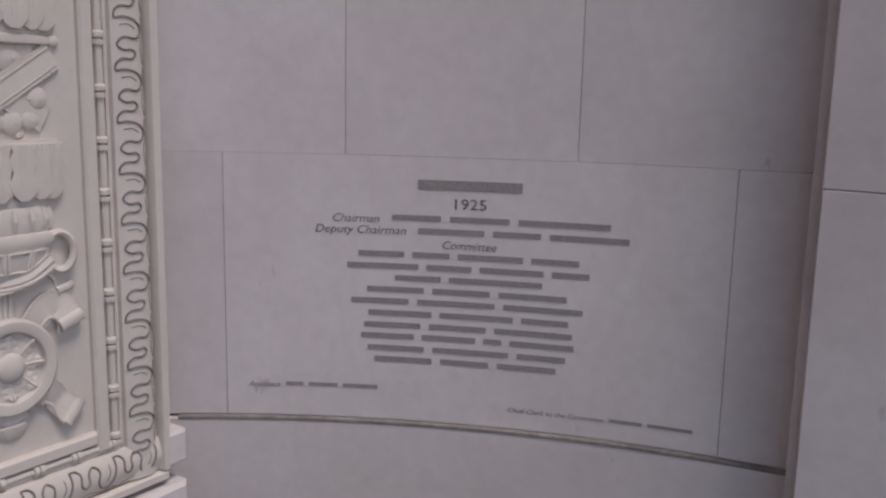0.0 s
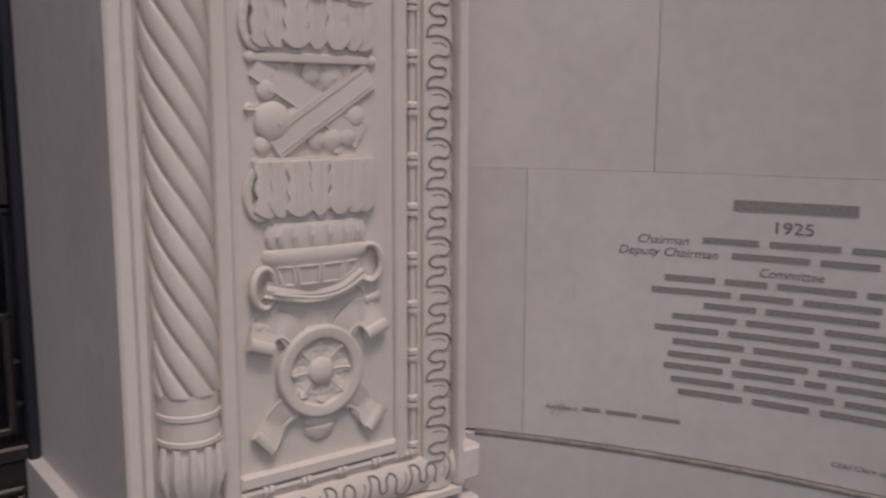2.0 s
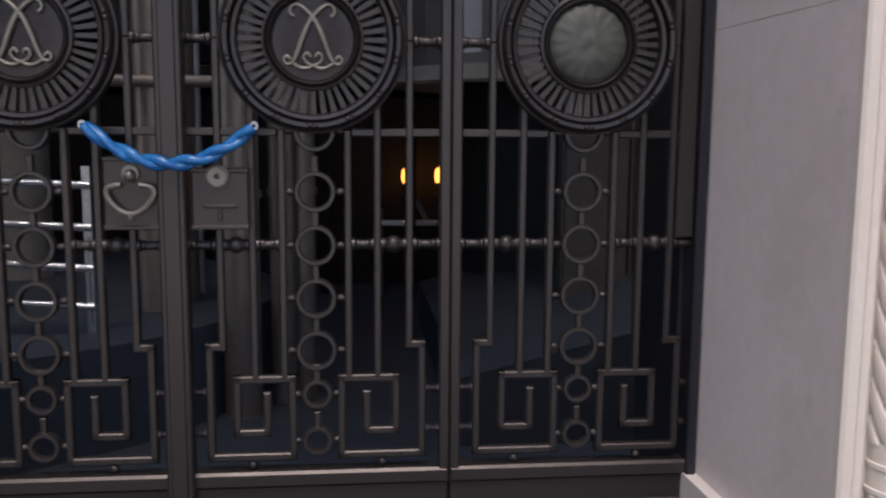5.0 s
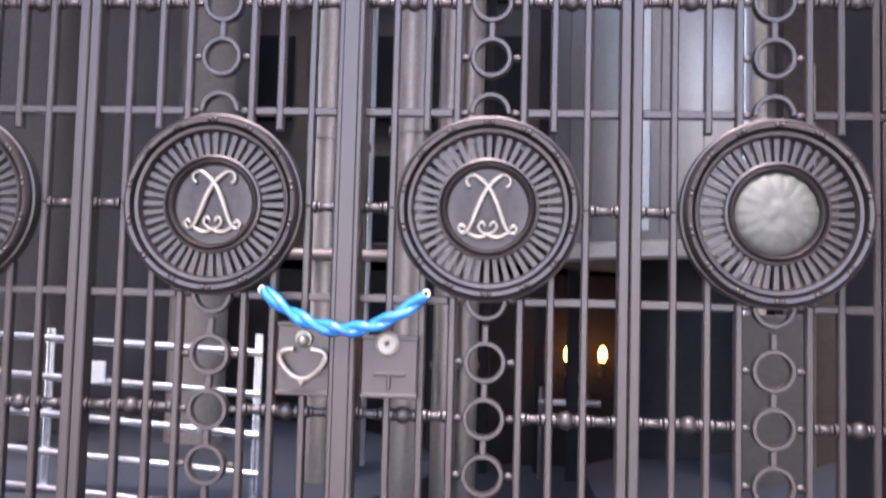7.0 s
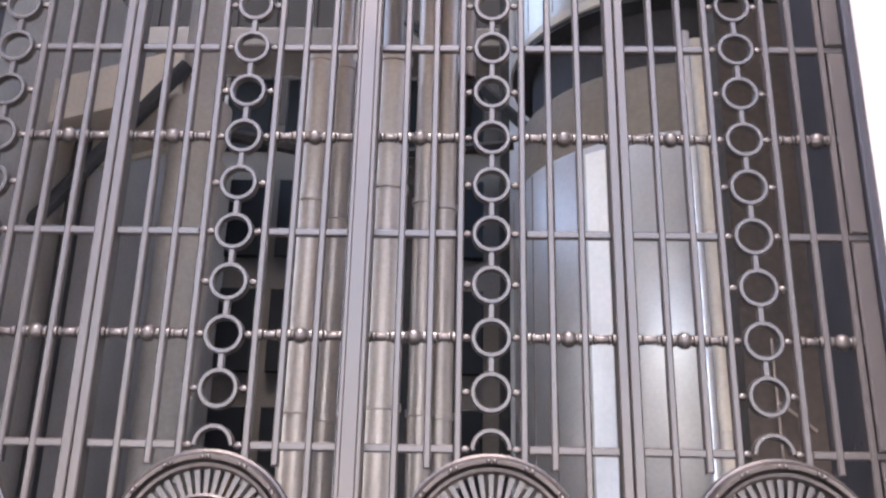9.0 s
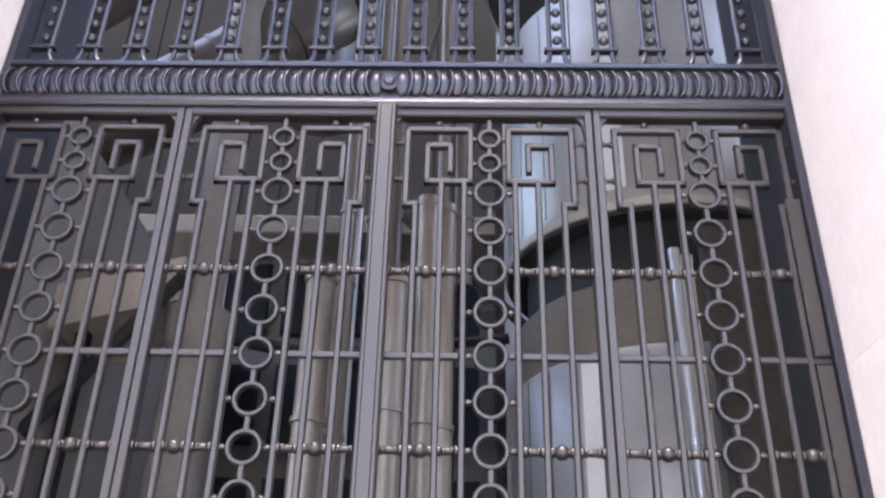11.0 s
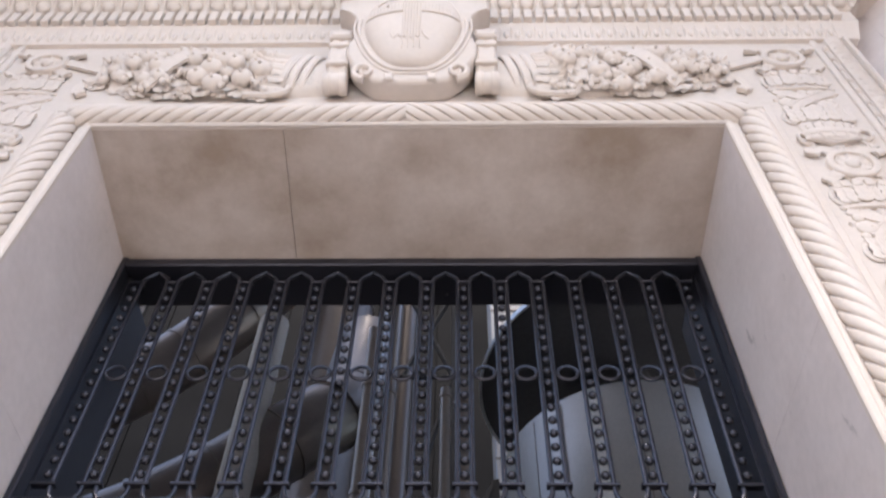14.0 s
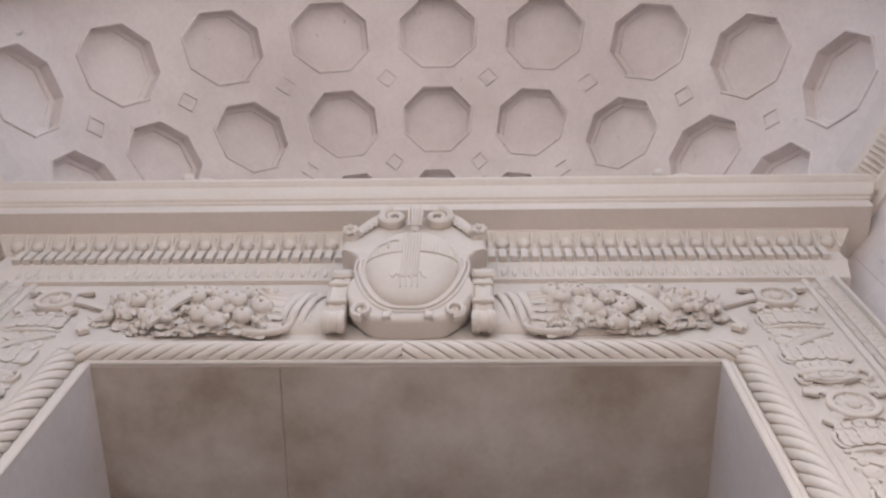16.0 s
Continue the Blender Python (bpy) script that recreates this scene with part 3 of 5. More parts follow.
def acanthus(w, h, bulge, lobes=4, n=20):
    """A lobed leaf, its foot at the origin, growing along +z, its tip curling forward."""
    rows = []
    for i in range(n + 1):
        f = i / n
        lobe = 0.60 + 0.40 * abs(math.sin(math.pi * lobes * f)) ** 0.6
        half = w / 2 * (0.35 + 0.65 * math.sin(math.pi * min(0.15 + 0.80 * f, 1))) * lobe * (1 if f < 0.9 else math.sqrt(max(0.02, (1 - f) / 0.1)))
        out = bulge * (0.35 + 0.35 * f + 0.5 * max(0, f - 0.7) / 0.3)
        row = []
        for u in (-1, -0.75, -0.5, -0.22, 0, 0.22, 0.5, 0.75, 1):
            vein = 0.16 * math.cos(math.pi * 4 * u) * (1 - abs(u)) + (0.22 if u == 0 else 0)
            row.append((half * u, -out * (1 - 0.75 * abs(u) ** 2 + vein), h * f))
        rows.append(row)
    return Shape().grid(rows)


def strap(pts, w, thick=0.006, rolled=0.0):
    """A cloth strap along (x, y, z) points, its width in the wall's plane; rolled: radius of the curl that ends it."""
    pts = [Vector(p) for p in pts]
    d = Vector((pts[-1].x - pts[-2].x, 0, pts[-1].z - pts[-2].z)).normalized()
    if rolled:
        end = pts[-1]
        for k in range(1, 10):
            t = radians(30 * k)
            pts.append(end + d * rolled * math.sin(t) + Vector((0, -rolled * (1 - math.cos(t)) * 0.8, 0)))
    rows = []
    for i, p in enumerate(pts):
        q, r = pts[max(i - 1, 0)], pts[min(i + 1, len(pts) - 1)]
        e = Vector((r.x - q.x, 0, r.z - q.z))
        e = e.normalized() if e.length > 0.002 and i < len(pts) - 9 * bool(rolled) else d
        side = Vector((-e.z, 0, e.x)) * (w / 2)
        rows.append([tuple(p - side), tuple(p - side * 0.6 + Vector((0, 0.003, 0))), tuple(p + Vector((0, -0.002, 0))), tuple(p + side * 0.6 + Vector((0, 0.003, 0))), tuple(p + side),
                     tuple(p + side + Vector((0, thick, 0))), tuple(p - side + Vector((0, thick, 0)))])
    s = Shape().grid(rows, close=True)
    n = len(rows)
    s.f += [tuple(range(7)), tuple((n - 1) * 7 + k for k in range(7))]
    return s


def flat_line(pts, y, n=5):
    return [(x, y - 0.006 * math.sin(0.55 * i), z) for i, (x, z) in enumerate(smooth_line(pts, n))]


def rosette_of(root, zr):
    disc = Shape().lathe([(0.0, -0.016), (0.064, -0.016), (0.066, -0.026), (0.0675, -0.034), (0.070, -0.036), (0.086, -0.036), (0.0895, -0.033), (0.091, -0.024), (0.091, 0.004)], (0, 0, zr), "y", 48)
    rose = part("rosette", disc, CARVED, root)
    part("boss", Shape().ball((0, -0.020, zr), (0.028, 0.022, 0.028), 24, 14), CARVED, rose)
    pet = Shape()
    for k in range(4):
        for off, w, h in ((45, 0.046, 0.042), (0, 0.040, 0.040)):
            joined(pet, acanthus(w, h, 0.013, 3, 12).moved(pose(0, -0.014, zr) @ pose(0, 0, 0, 0, 90 * k + off, 0) @ pose(0, 0, 0.023)))
        for q in (-18, 18):
            t = radians(90 * k + 22 + q)
            pet.ball((0.056 * math.cos(t), -0.017, zr + 0.056 * math.sin(t)), (0.0055, 0.006, 0.0055), 8, 5)
    part("petal_ring", pet, CARVED, rose)
    for sg in (-1, 1):
        part("ribbon", strap(flat_line([(sg * 0.055, zr - 0.055), (sg * 0.082, zr - 0.072), (sg * 0.100, zr - 0.098), (sg * 0.122, zr - 0.118)], -0.014), 0.050, 0.012, 0.010), CARVED, root)
        part("ribbon_edge", Shape().tube([(sg * x, -0.020, z) for x, z in smooth_line([(0.062, zr - 0.082), (0.080, zr - 0.096), (0.088, zr - 0.118), (0.100, zr - 0.136)], 4)], 0.003, 6), CARVED, root)
        part("ribbon", strap(flat_line([(sg * 0.050, zr + 0.070), (sg * 0.075, zr + 0.098), (sg * 0.108, zr + 0.100), (sg * 0.124, zr + 0.066)], -0.016), 0.050, 0.012, 0.012), CARVED, root)
        part("ribbon_edge", Shape().tube([(sg * x, -0.022, z) for x, z in smooth_line([(0.058, zr + 0.060), (0.080, zr + 0.078), (0.098, zr + 0.070), (0.100, zr + 0.045)], 4)], 0.003, 6), CARVED, root)
    return rose


def ragged(w, h, seed):
    """Outline (x, z) of a hanging leaf strip: straight at the top, lobed sides, a rounded tip at z = 0."""
    pick = random.Random(seed)
    side = []
    for sg in (-1, 1):
        ph = pick.uniform(0, 6.3)
        side.append([(sg * w / 2 * (0.90 + 0.13 * math.sin(ph + 17 * f) + (0.10 if f < 0.35 else 0)) * min(1.0, 0.30 + f * 6), h * f) for f in np.linspace(0.0, 1.0, 15)])
    return side[0][::-1] + side[1]


def basket_of(root, z0, hanging):
    """A low-relief basket, 0.115 high, with flat ring handles and leaf tips."""
    part("basket", low(Shape().lathe([(0.0, z0), (0.098, z0), (0.104, z0 + 0.03), (0.113, z0 + 0.105), (0.124, z0 + 0.108), (0.127, z0 + 0.114), (0.124, z0 + 0.121), (0.0, z0 + 0.121)], (0, 0.0, 0), "z", 40, (180, 360)), 0.26), CARVED, root)
    for k in range(7):
        t = radians(202 + 22.7 * k)
        x, y = 0.107 * math.cos(t), 0.26 * 0.107 * math.sin(t) - 0.006
        s = Shape()
        tilt = pose(x * 1.02, y, z0 + 0.012, 0, 0, 0)
        joined(s, Shape().prism(ragged(0.050 if k % 2 == 0 else 0.042, 0.104, 11 * k + hanging), -0.008 if k % 2 == 0 else -0.004, 0.004, 0.002).moved(tilt))
        for q in ((-0.007, 0.0, 0.007) if k % 2 == 0 else (-0.004, 0.005)):
            s.tube([(x * 1.02 + 0.6 * q, y - (0.008 if k % 2 == 0 else 0.004), z0 + 0.045 - abs(q) * 2), (x * 1.03 + q, y - (0.008 if k % 2 == 0 else 0.004), z0 + 0.112)], [0.0012, 0.0030], 6)
        if hanging:
            joined(s, Shape().prism(ragged(0.032, 0.032, 5 * k + 2), -0.014, 0.004, 0.003).moved(pose(x * 1.06, y, z0 + 0.100)))
        part("basket_strip", s, CARVED, root)
    for sg in (-1,):
        ring = Shape().tube([(sg * (0.112 + 0.026 * math.cos(t)), -0.010, z0 + 0.056 + 0.044 * math.sin(t)) for t in np.linspace(0, 2 * math.pi, 29)[:-1]], 0.0085, 8, 0.8, closed=True)
        for t in np.linspace(-1.2, 1.2, 7):
            ring.tube([(sg * (0.112 + 0.021 * math.cos(t)), -0.0165, z0 + 0.056 + 0.038 * math.sin(t)), (sg * (0.112 + 0.031 * math.cos(t)), -0.0165, z0 + 0.056 + 0.050 * math.sin(t))], 0.0014, 5)
        part("handle", ring, CARVED, root)


def trophy():
    """Rosette on ribbons, an urn, a leafy basket, crossed bands over fruit, a second basket."""
    root = thing("carved_trophy", "carved stone relief of rosette, ribbons, urn and fruit on the surround", "relief", "carved trophies")
    rosette_of(root, 0.165)
    part("finial", low(Shape().lathe([(0.0, 0.026), (0.018, 0.028), (0.032, 0.042), (0.034, 0.052), (0.029, 0.055), (0.038, 0.062), (0.038, 0.070), (0.030, 0.078), (0.030, 0.10)], (0, 0, 0), "z", 56, (0, 360), 9, 0.03), 0.6), CARVED, root)
    part("urn", low(Shape().lathe([(0.0, 0.24), (0.020, 0.24), (0.022, 0.30), (0.050, 0.316), (0.078, 0.335), (0.093, 0.362), (0.100, 0.380), (0.108, 0.384), (0.113, 0.394), (0.110, 0.404), (0.102, 0.408), (0.0, 0.41)], (0, 0, 0), "z", 40, (180, 360)), 0.40), CARVED, root)
    for x in (-0.012, 0.0, 0.012):
        part("flute", Shape().tube([(x * 0.8, -0.010, 0.25), (x, -0.011, 0.305)], 0.0045, 6), CARVED, root)
    for k in range(4):
        t0, t1 = radians(206 + 33 * k), radians(206 + 33 * k + 27)
        ring = [((q * math.cos(t)), 0.40 * q * math.sin(t) - 0.003, z) for q, z, ts in ((0.083, 0.340, np.linspace(t0, t1, 5)), (0.097, 0.375, np.linspace(t1, t0, 5))) for t in ts]
        part("urn_panel", Shape().tube(ring, 0.0028, 5, closed=True), CARVED, root)
    part("scallop_band", low(Shape().lathe([(0.0, 0.408), (0.094, 0.408), (0.100, 0.412), (0.103, 0.425), (0.102, 0.442), (0.096, 0.452), (0.090, 0.456)], (0, 0, 0), "z", 96, (180, 360), 16, 0.030), 0.36), CARVED, root)
    for k in range(8):
        t = radians(195 + 21.4 * k)
        part("tongue", Shape().tube([(0.100 * math.cos(t), 0.036 * math.sin(t) - 0.001, 0.452), (0.104 * math.cos(t), 0.0375 * math.sin(t) - 0.004, 0.432), (0.101 * math.cos(t), 0.0365 * math.sin(t), 0.412)], [0.003, 0.0065, 0.002], 6), CARVED, root)
    # swag of cloth round the urn, a loop at either end
    part("cloth", strap(flat_line([(-0.112, 0.338), (-0.06, 0.324), (-0.01, 0.318), (0.045, 0.326), (0.095, 0.352)], -0.030), 0.030, 0.014), CARVED, root)
    for sg, zc in ((-1, 0.338), (1, 0.366)):
        part("cloth_fold", Shape().tube([(x, -0.040, z) for x, z in smooth_line([(-0.10, 0.330), (-0.05, 0.318), (0.0, 0.312), (0.05, 0.320), (0.09, 0.342)], 4)], 0.0035, 6), CARVED, root) if sg < 0 else None
        part("ribbon_loop", Shape().tube([(sg * (0.112 + 0.025 * math.cos(t)), -0.014 - 0.012 * math.cos(t), zc + 0.036 * math.sin(t)) for t in np.linspace(0, 2 * math.pi, 27)[:-1]], 0.0075, 8, 2.0, closed=True), CARVED, root)
        part("ribbon", strap(flat_line([(sg * 0.085, zc - 0.02), (sg * 0.112, zc - 0.045), (sg * 0.122, zc - 0.072)], -0.008), 0.034, 0.008, 0.008), CARVED, root)
    basket_of(root, 0.455, False)
    lv = Shape()
    for x, z, r in ((-0.084, 0.640, 0.037), (-0.036, 0.650, 0.021), (0.004, 0.606, 0.020), (0.036, 0.608, 0.022), (0.070, 0.612, 0.019), (0.085, 0.650, 0.022), (0.035, 0.722, 0.026), (-0.004, 0.728, 0.022), (0.066, 0.736, 0.018), (-0.095, 0.697, 0.020), (-0.105, 0.598, 0.017), (0.104, 0.700, 0.017), (-0.05, 0.735, 0.016)):
        part("fruit", Shape().ball((x, -0.004, z), (r, r * 0.62, r), 16, 10).ball((x + r * 0.2, -0.004 - r * 0.6, z - r * 0.1), r * 0.14, 6, 4), CARVED, root)
    pick = random.Random(7)
    for k in range(20):
        joined(lv, acanthus(0.042, 0.055, 0.014, 3, 12).moved(pose(pick.uniform(-0.11, 0.11), 0.004, pick.uniform(0.605, 0.735), 0, pick.uniform(0, 360), 0)))
    part("foliage", lv, CARVED, root)
    part("band", strap([(-0.115, -0.011, 0.742), (-0.05, -0.015, 0.702), (0.02, -0.016, 0.660), (0.10, -0.010, 0.612)], 0.050, 0.014), CARVED, root)
    part("band", strap([(0.120, -0.012, 0.728), (0.05, -0.020, 0.684), (-0.02, -0.022, 0.640), (-0.085, -0.014, 0.595)], 0.050, 0.014), CARVED, root)
    for e in (-0.017, 0.017):
        part("band_edge", Shape().tube([(0.120 - 0.55 * e, -0.014, 0.728 + 0.83 * e), (0.05 - 0.55 * e, -0.022, 0.684 + 0.83 * e), (-0.02 - 0.55 * e, -0.024, 0.640 + 0.83 * e), (-0.085 - 0.55 * e, -0.016, 0.595 + 0.83 * e)], 0.0014, 6), CARVED, root)
    rim = low(Shape().lathe([(0.0, 0.744), (0.10, 0.744), (0.122, 0.747), (0.126, 0.753), (0.122, 0.760), (0.10, 0.762)], (0, 0, 0), "z", 40, (180, 360)), 0.26)
    for sg in (-1, 1):
        rim.ball((sg * 0.124, -0.004, 0.753), 0.012, 10, 7)
    part("rim", rim, CARVED, root)
    basket_of(root, 0.758, True)
    return root


PANEL_X = 1.582
first = trophy()
SHALLOW = Matrix.Diagonal((1, 0.58, 1, 1))
first.matrix_basis = pose(PANEL_X, FY, 0.840) @ SHALLOW
for k, z in enumerate((0.840, 1.842, 2.844, 3.846, 4.701)):
    for sgn in (1, -1):
        if k or sgn < 0:
            copy_thing(first, pose(sgn * PANEL_X, FY, z) @ Matrix.Diagonal((1, 0.58 if k < 2 else 1.0, 1, 1)))
for sgn in (1, -1):
    root = thing("carved_rosette", "carved stone rosette with ribbons at the corner of the surround", "relief", "corner rosettes", at=pose(sgn * PANEL_X, FY, 5.72) @ Matrix.Diagonal((1, 0.9, 1, 1)))
    rosette_of(root, 0.0)

# ---- lintel frieze: garlands, cartouche
rnd = random.Random(3)


def garland(sgn):
    root = thing("carved_garland", "carved stone garland of fruit and leaves over the gate", "garland", "garlands over the gate")
    line = [(sgn * (0.34 + 0.98 * f), FY + 0.005, 5.575 + 0.055 * f - 0.03 * math.sin(math.pi * f)) for f in np.linspace(0, 1, 14)]
    rad = [0.165 + 0.015 * math.sin(math.pi * f) - 0.085 * f ** 4 for f in np.linspace(0, 1, 14)]
    part("core", Shape().tube(line, [r * 0.92 for r in rad], 16, 0.45), CARVED, root)

    def spot(f, a):
        i = min(int(f * 13), 12)
        c, r = line[i], rad[i]
        return c[0] + sgn * (f * 13 - i) * 0.0754, c[1] + 0.45 * r * math.sin(radians(a)), c[2] + r * math.cos(radians(a))

    lv = Shape()
    for k in range(110):
        f, a = rnd.uniform(0.24, 0.99), rnd.uniform(195, 345)
        x, y, z = spot(f, a)
        w = rnd.uniform(0.055, 0.095)
        joined(lv, acanthus(w, w * 1.25, 0.018, rnd.choice((3, 4)), 12).moved(pose(x, y + 0.010, z, rnd.uniform(-8, 6), rnd.uniform(0, 360), rnd.uniform(-8, 8)) @ pose(0, 0, -w * 0.6)))
    part("foliage", lv, CARVED, root)
    for k in range(30):
        x, y, z = spot(0.27 + 0.0235 * k, rnd.uniform(208, 332))
        q = rnd.uniform(0.028, 0.048) * (1 - 0.35 * (k / 29) ** 3)
        part("fruit", Shape().ball((x, y - 0.012, z), (q, q * 0.8, q), 14, 9).ball((x, y - 0.014 - q * 0.78, z - 0.15 * q), q * 0.2, 7, 5), CARVED, root)
    gr = Shape()
    for k in range(15):
        x, y, z = spot(0.28 + 0.047 * k, rnd.uniform(205, 335))
        for j in range(15):
            gr.ball((x + rnd.gauss(0, 0.022), y - rnd.uniform(0.006, 0.022), z + rnd.gauss(0, 0.020)), rnd.uniform(0.011, 0.016), 8, 5)
    tagged(part("grape_mass", gr, CARVED, root), "small carved stone grapes", kind="stuff")
    for f0, f1, a0, a1 in ((0.76, 0.50, 200, 340),):
        pts = [Vector(spot(f0 + (f1 - f0) * t, a0 + (a1 - a0) * t)) + Vector((0, -0.024 - 0.012 * math.sin(math.pi * t), 0)) for t in np.linspace(0, 1, 9)]
        part("band", strap(pts, 0.074, 0.016), CARVED, root)
    # leafy collar and turned cuffs beside the cartouche
    col = Shape()
    for k in range(9):
        x, y, z = spot(0.17, 195 + 150 * k / 8)
        joined(col, acanthus(0.075, 0.13, 0.028, 4, 14).moved(pose(x, y, z, 0, 90 * sgn + rnd.uniform(-12, 12), 0)))
    part("leaf_collar", col, CARVED, root)
    for f, r in ((-0.035, 0.150), (0.012, 0.163), (0.06, 0.160)):
        x = sgn * (0.44 + 0.86 * f)
        cuff = Shape().lathe([(r - 0.012, -0.019), (r, -0.014), (r + 0.006, 0.0), (r, 0.014), (r - 0.012, 0.019)], (0, 0, 0), "x", 32)
        part("cuff", low(cuff, 0.55), CARVED, root, at=pose(x, FY + 0.002, 5.578, 0, -14 * sgn, 0))
    s = Shape().tube(smooth := [(sgn * x, FY - 0.035, z) for x, z in smooth_line([(0.66, 5.375), (0.57, 5.37), (0.50, 5.40), (0.49, 5.45), (0.53, 5.47), (0.56, 5.44), (0.54, 5.42)], 5)], [0.018 - 0.010 * i / 30 for i in range(31)], 8)
    joined(s, acanthus(0.09, 0.16, 0.03, 4, 14).moved(pose(sgn * 0.56, FY - 0.02, 5.36, 0, 60 * sgn, 0)))
    part("leaf_scroll", s, CARVED, root)
    # ribbon that hangs the garland from the corner
    part("ribbon", strap([(sgn * x, FY - 0.022, z) for x, z in smooth_line([(1.27, 5.63), (1.35, 5.66), (1.43, 5.70), (1.50, 5.73)], 4)], 0.05, 0.016), CARVED, root)
    part("ribbon", strap([(sgn * x, FY - 0.014, z) for x, z in smooth_line([(1.30, 5.60), (1.35, 5.54), (1.37, 5.48), (1.34, 5.43)], 4)], 0.045, 0.012, 0.012), CARVED, root)


garland(1), garland(-1)

cart = thing("cartouche", "carved stone shield cartouche with scrolls above the gate", "cartouche")
CX, CF = 0.01, FY - 0.10
half = [(0.0, 6.11), (0.12, 6.10), (0.20, 6.03), (0.29, 5.955), (0.322, 5.92), (0.325, 5.855), (0.288, 5.84), (0.255, 5.81), (0.240, 5.74), (0.248, 5.66), (0.268, 5.60), (0.266, 5.54), (0.238, 5.48), (0.20, 5.43), (0.15, 5.385), (0.06, 5.372)]
outline = [(-x, z) for x, z in half[:0:-1]] + half
part("back", Shape().prism([(CX + x, z) for x, z in outline], CF, FY, 0.022), CARVED, cart)


def shield_half(zz):
    """Half width of the egg-shaped shield at a height from its middle."""
    q = math.sqrt(max(0.0, 1 - (zz / 0.25) ** 2))
    return 0.207 * q ** 0.75 * (1 - 0.20 * max(0.0, -zz / 0.25))


def on_shield(x, zz, out=0.002):
    q = math.sqrt(max(0.0, 1 - (zz / 0.25) ** 2)) ** 0.7
    return (CX + x, CF + 0.012 + out - 0.085 * q * math.sqrt(max(0.0, 1 - (x / max(shield_half(zz), 1e-4)) ** 2)), 5.705 + zz)


rows = []
for t in np.linspace(0.02, math.pi - 0.02, 31):
    zz = 0.25 * math.cos(t)
    rows.append([on_shield(shield_half(zz) * math.sin(u) * 0.9999, zz, 0.0) for u in np.linspace(-1.5707, 1.5707, 33)])
part("shield", Shape().grid(rows), CARVED, cart, smooth=60)
# scooped lip round the lower half of the shield
for off, r, y in ((0.020, 0.008, -0.004), (0.040, 0.005, -0.002)):
    lip = []
    for t in np.linspace(0.42, 1.0, 17):
        zz = 0.25 * math.cos(math.pi * t)
        lip.append((CX - shield_half(zz) - off * math.sin(math.pi * min(t, 0.999)) ** 0.5, CF + y, 5.705 + zz - off * max(0.0, -zz / 0.25)))
    lip = lip[:-1] + [(2 * CX - x, yy, z) for x, yy, z in reversed(lip[:-1])]
    part("rim", Shape().tube(lip, r, 8), CARVED, cart)


s = Shape()
for k in range(7):
    x = -0.036 + 0.012 * k
    s.tube([on_shield(x, zz, -0.002) for zz in np.linspace(-0.19 + 0.05 * (k % 2), 0.225, 14)], 0.0034, 5)
for sg in (-1, 1):
    for k in range(9):
        x = 0.055 + 0.0145 * k
        s.tube([on_shield(sg * x, zz, -0.001) for zz in np.linspace(0.030, 0.10 - 0.004 * k, 6)], 0.0022, 5)
    s.tube([on_shield(sg * x, 0.026, -0.003) for x in np.linspace(0.036, 0.198, 9)], 0.0045, 6)
part("cross_band", s, CARVED, cart)
s = Shape()
s.tube([on_shield(x, z, -0.004) for x, z in smooth_line([(-0.15, 0.10), (-0.10, 0.125), (-0.06, 0.12)], 5)], 0.004, 6).tube([on_shield(-0.105, 0.07, -0.004), on_shield(-0.105, 0.12, -0.004)], 0.004, 6)
part("charge", s, CARVED, cart, "small raised emblem lines on the shield")
for k in range(5):
    part("emblem_line", Shape().tube([on_shield(x, z, -0.002) for x, z in smooth_line([(-0.085 + 0.032 * k, -0.105 - 0.018 * (k % 2)), (-0.07 + 0.032 * k, -0.135), (-0.055 + 0.032 * k, -0.115 - 0.02 * (k % 3))], 4)], 0.003, 6), CARVED, cart)
for sg in (-1, 1):
    part("scroll", Shape().tube(curl(CX + sg * 0.105, 6.06, 0.062, 0.010, 1.7, 90, CF - 0.02, 40, -sg), [0.022 - 0.012 * i / 40 for i in range(41)], 8, 1.5), CARVED, cart)
    arm = strap([(CX + sg * x, CF - 0.012, z) for x, z in smooth_line([(0.12, 6.125), (0.19, 6.07), (0.24, 6.00), (0.275, 5.95)], 4)], 0.046, 0.03)
    for k in range(6):
        f = k / 5
        joined(arm, leaf_shape(0.034, 0.034, 0.012, 6).moved(pose(CX + sg * (0.16 + 0.10 * f), CF - 0.012, 6.085 - 0.12 * f, 0, sg * 45 - 180, 0)))
    part("scroll_arm", arm, CARVED, cart)
s = Shape().tube([(CX, CF - 0.01, 5.96), (CX, CF - 0.035, 6.02), (CX, CF - 0.035, 6.09), (CX, CF - 0.005, 6.135)], [0.022, 0.032, 0.036, 0.03], 12)
for k in range(5):
    s.tube([(CX - 0.026 + 0.013 * k, CF - 0.045, 5.97), (CX - 0.03 + 0.015 * k, CF - 0.074, 6.05), (CX - 0.028 + 0.014 * k, CF - 0.045, 6.13)], 0.006, 6)
part("crest", s, CARVED, cart)
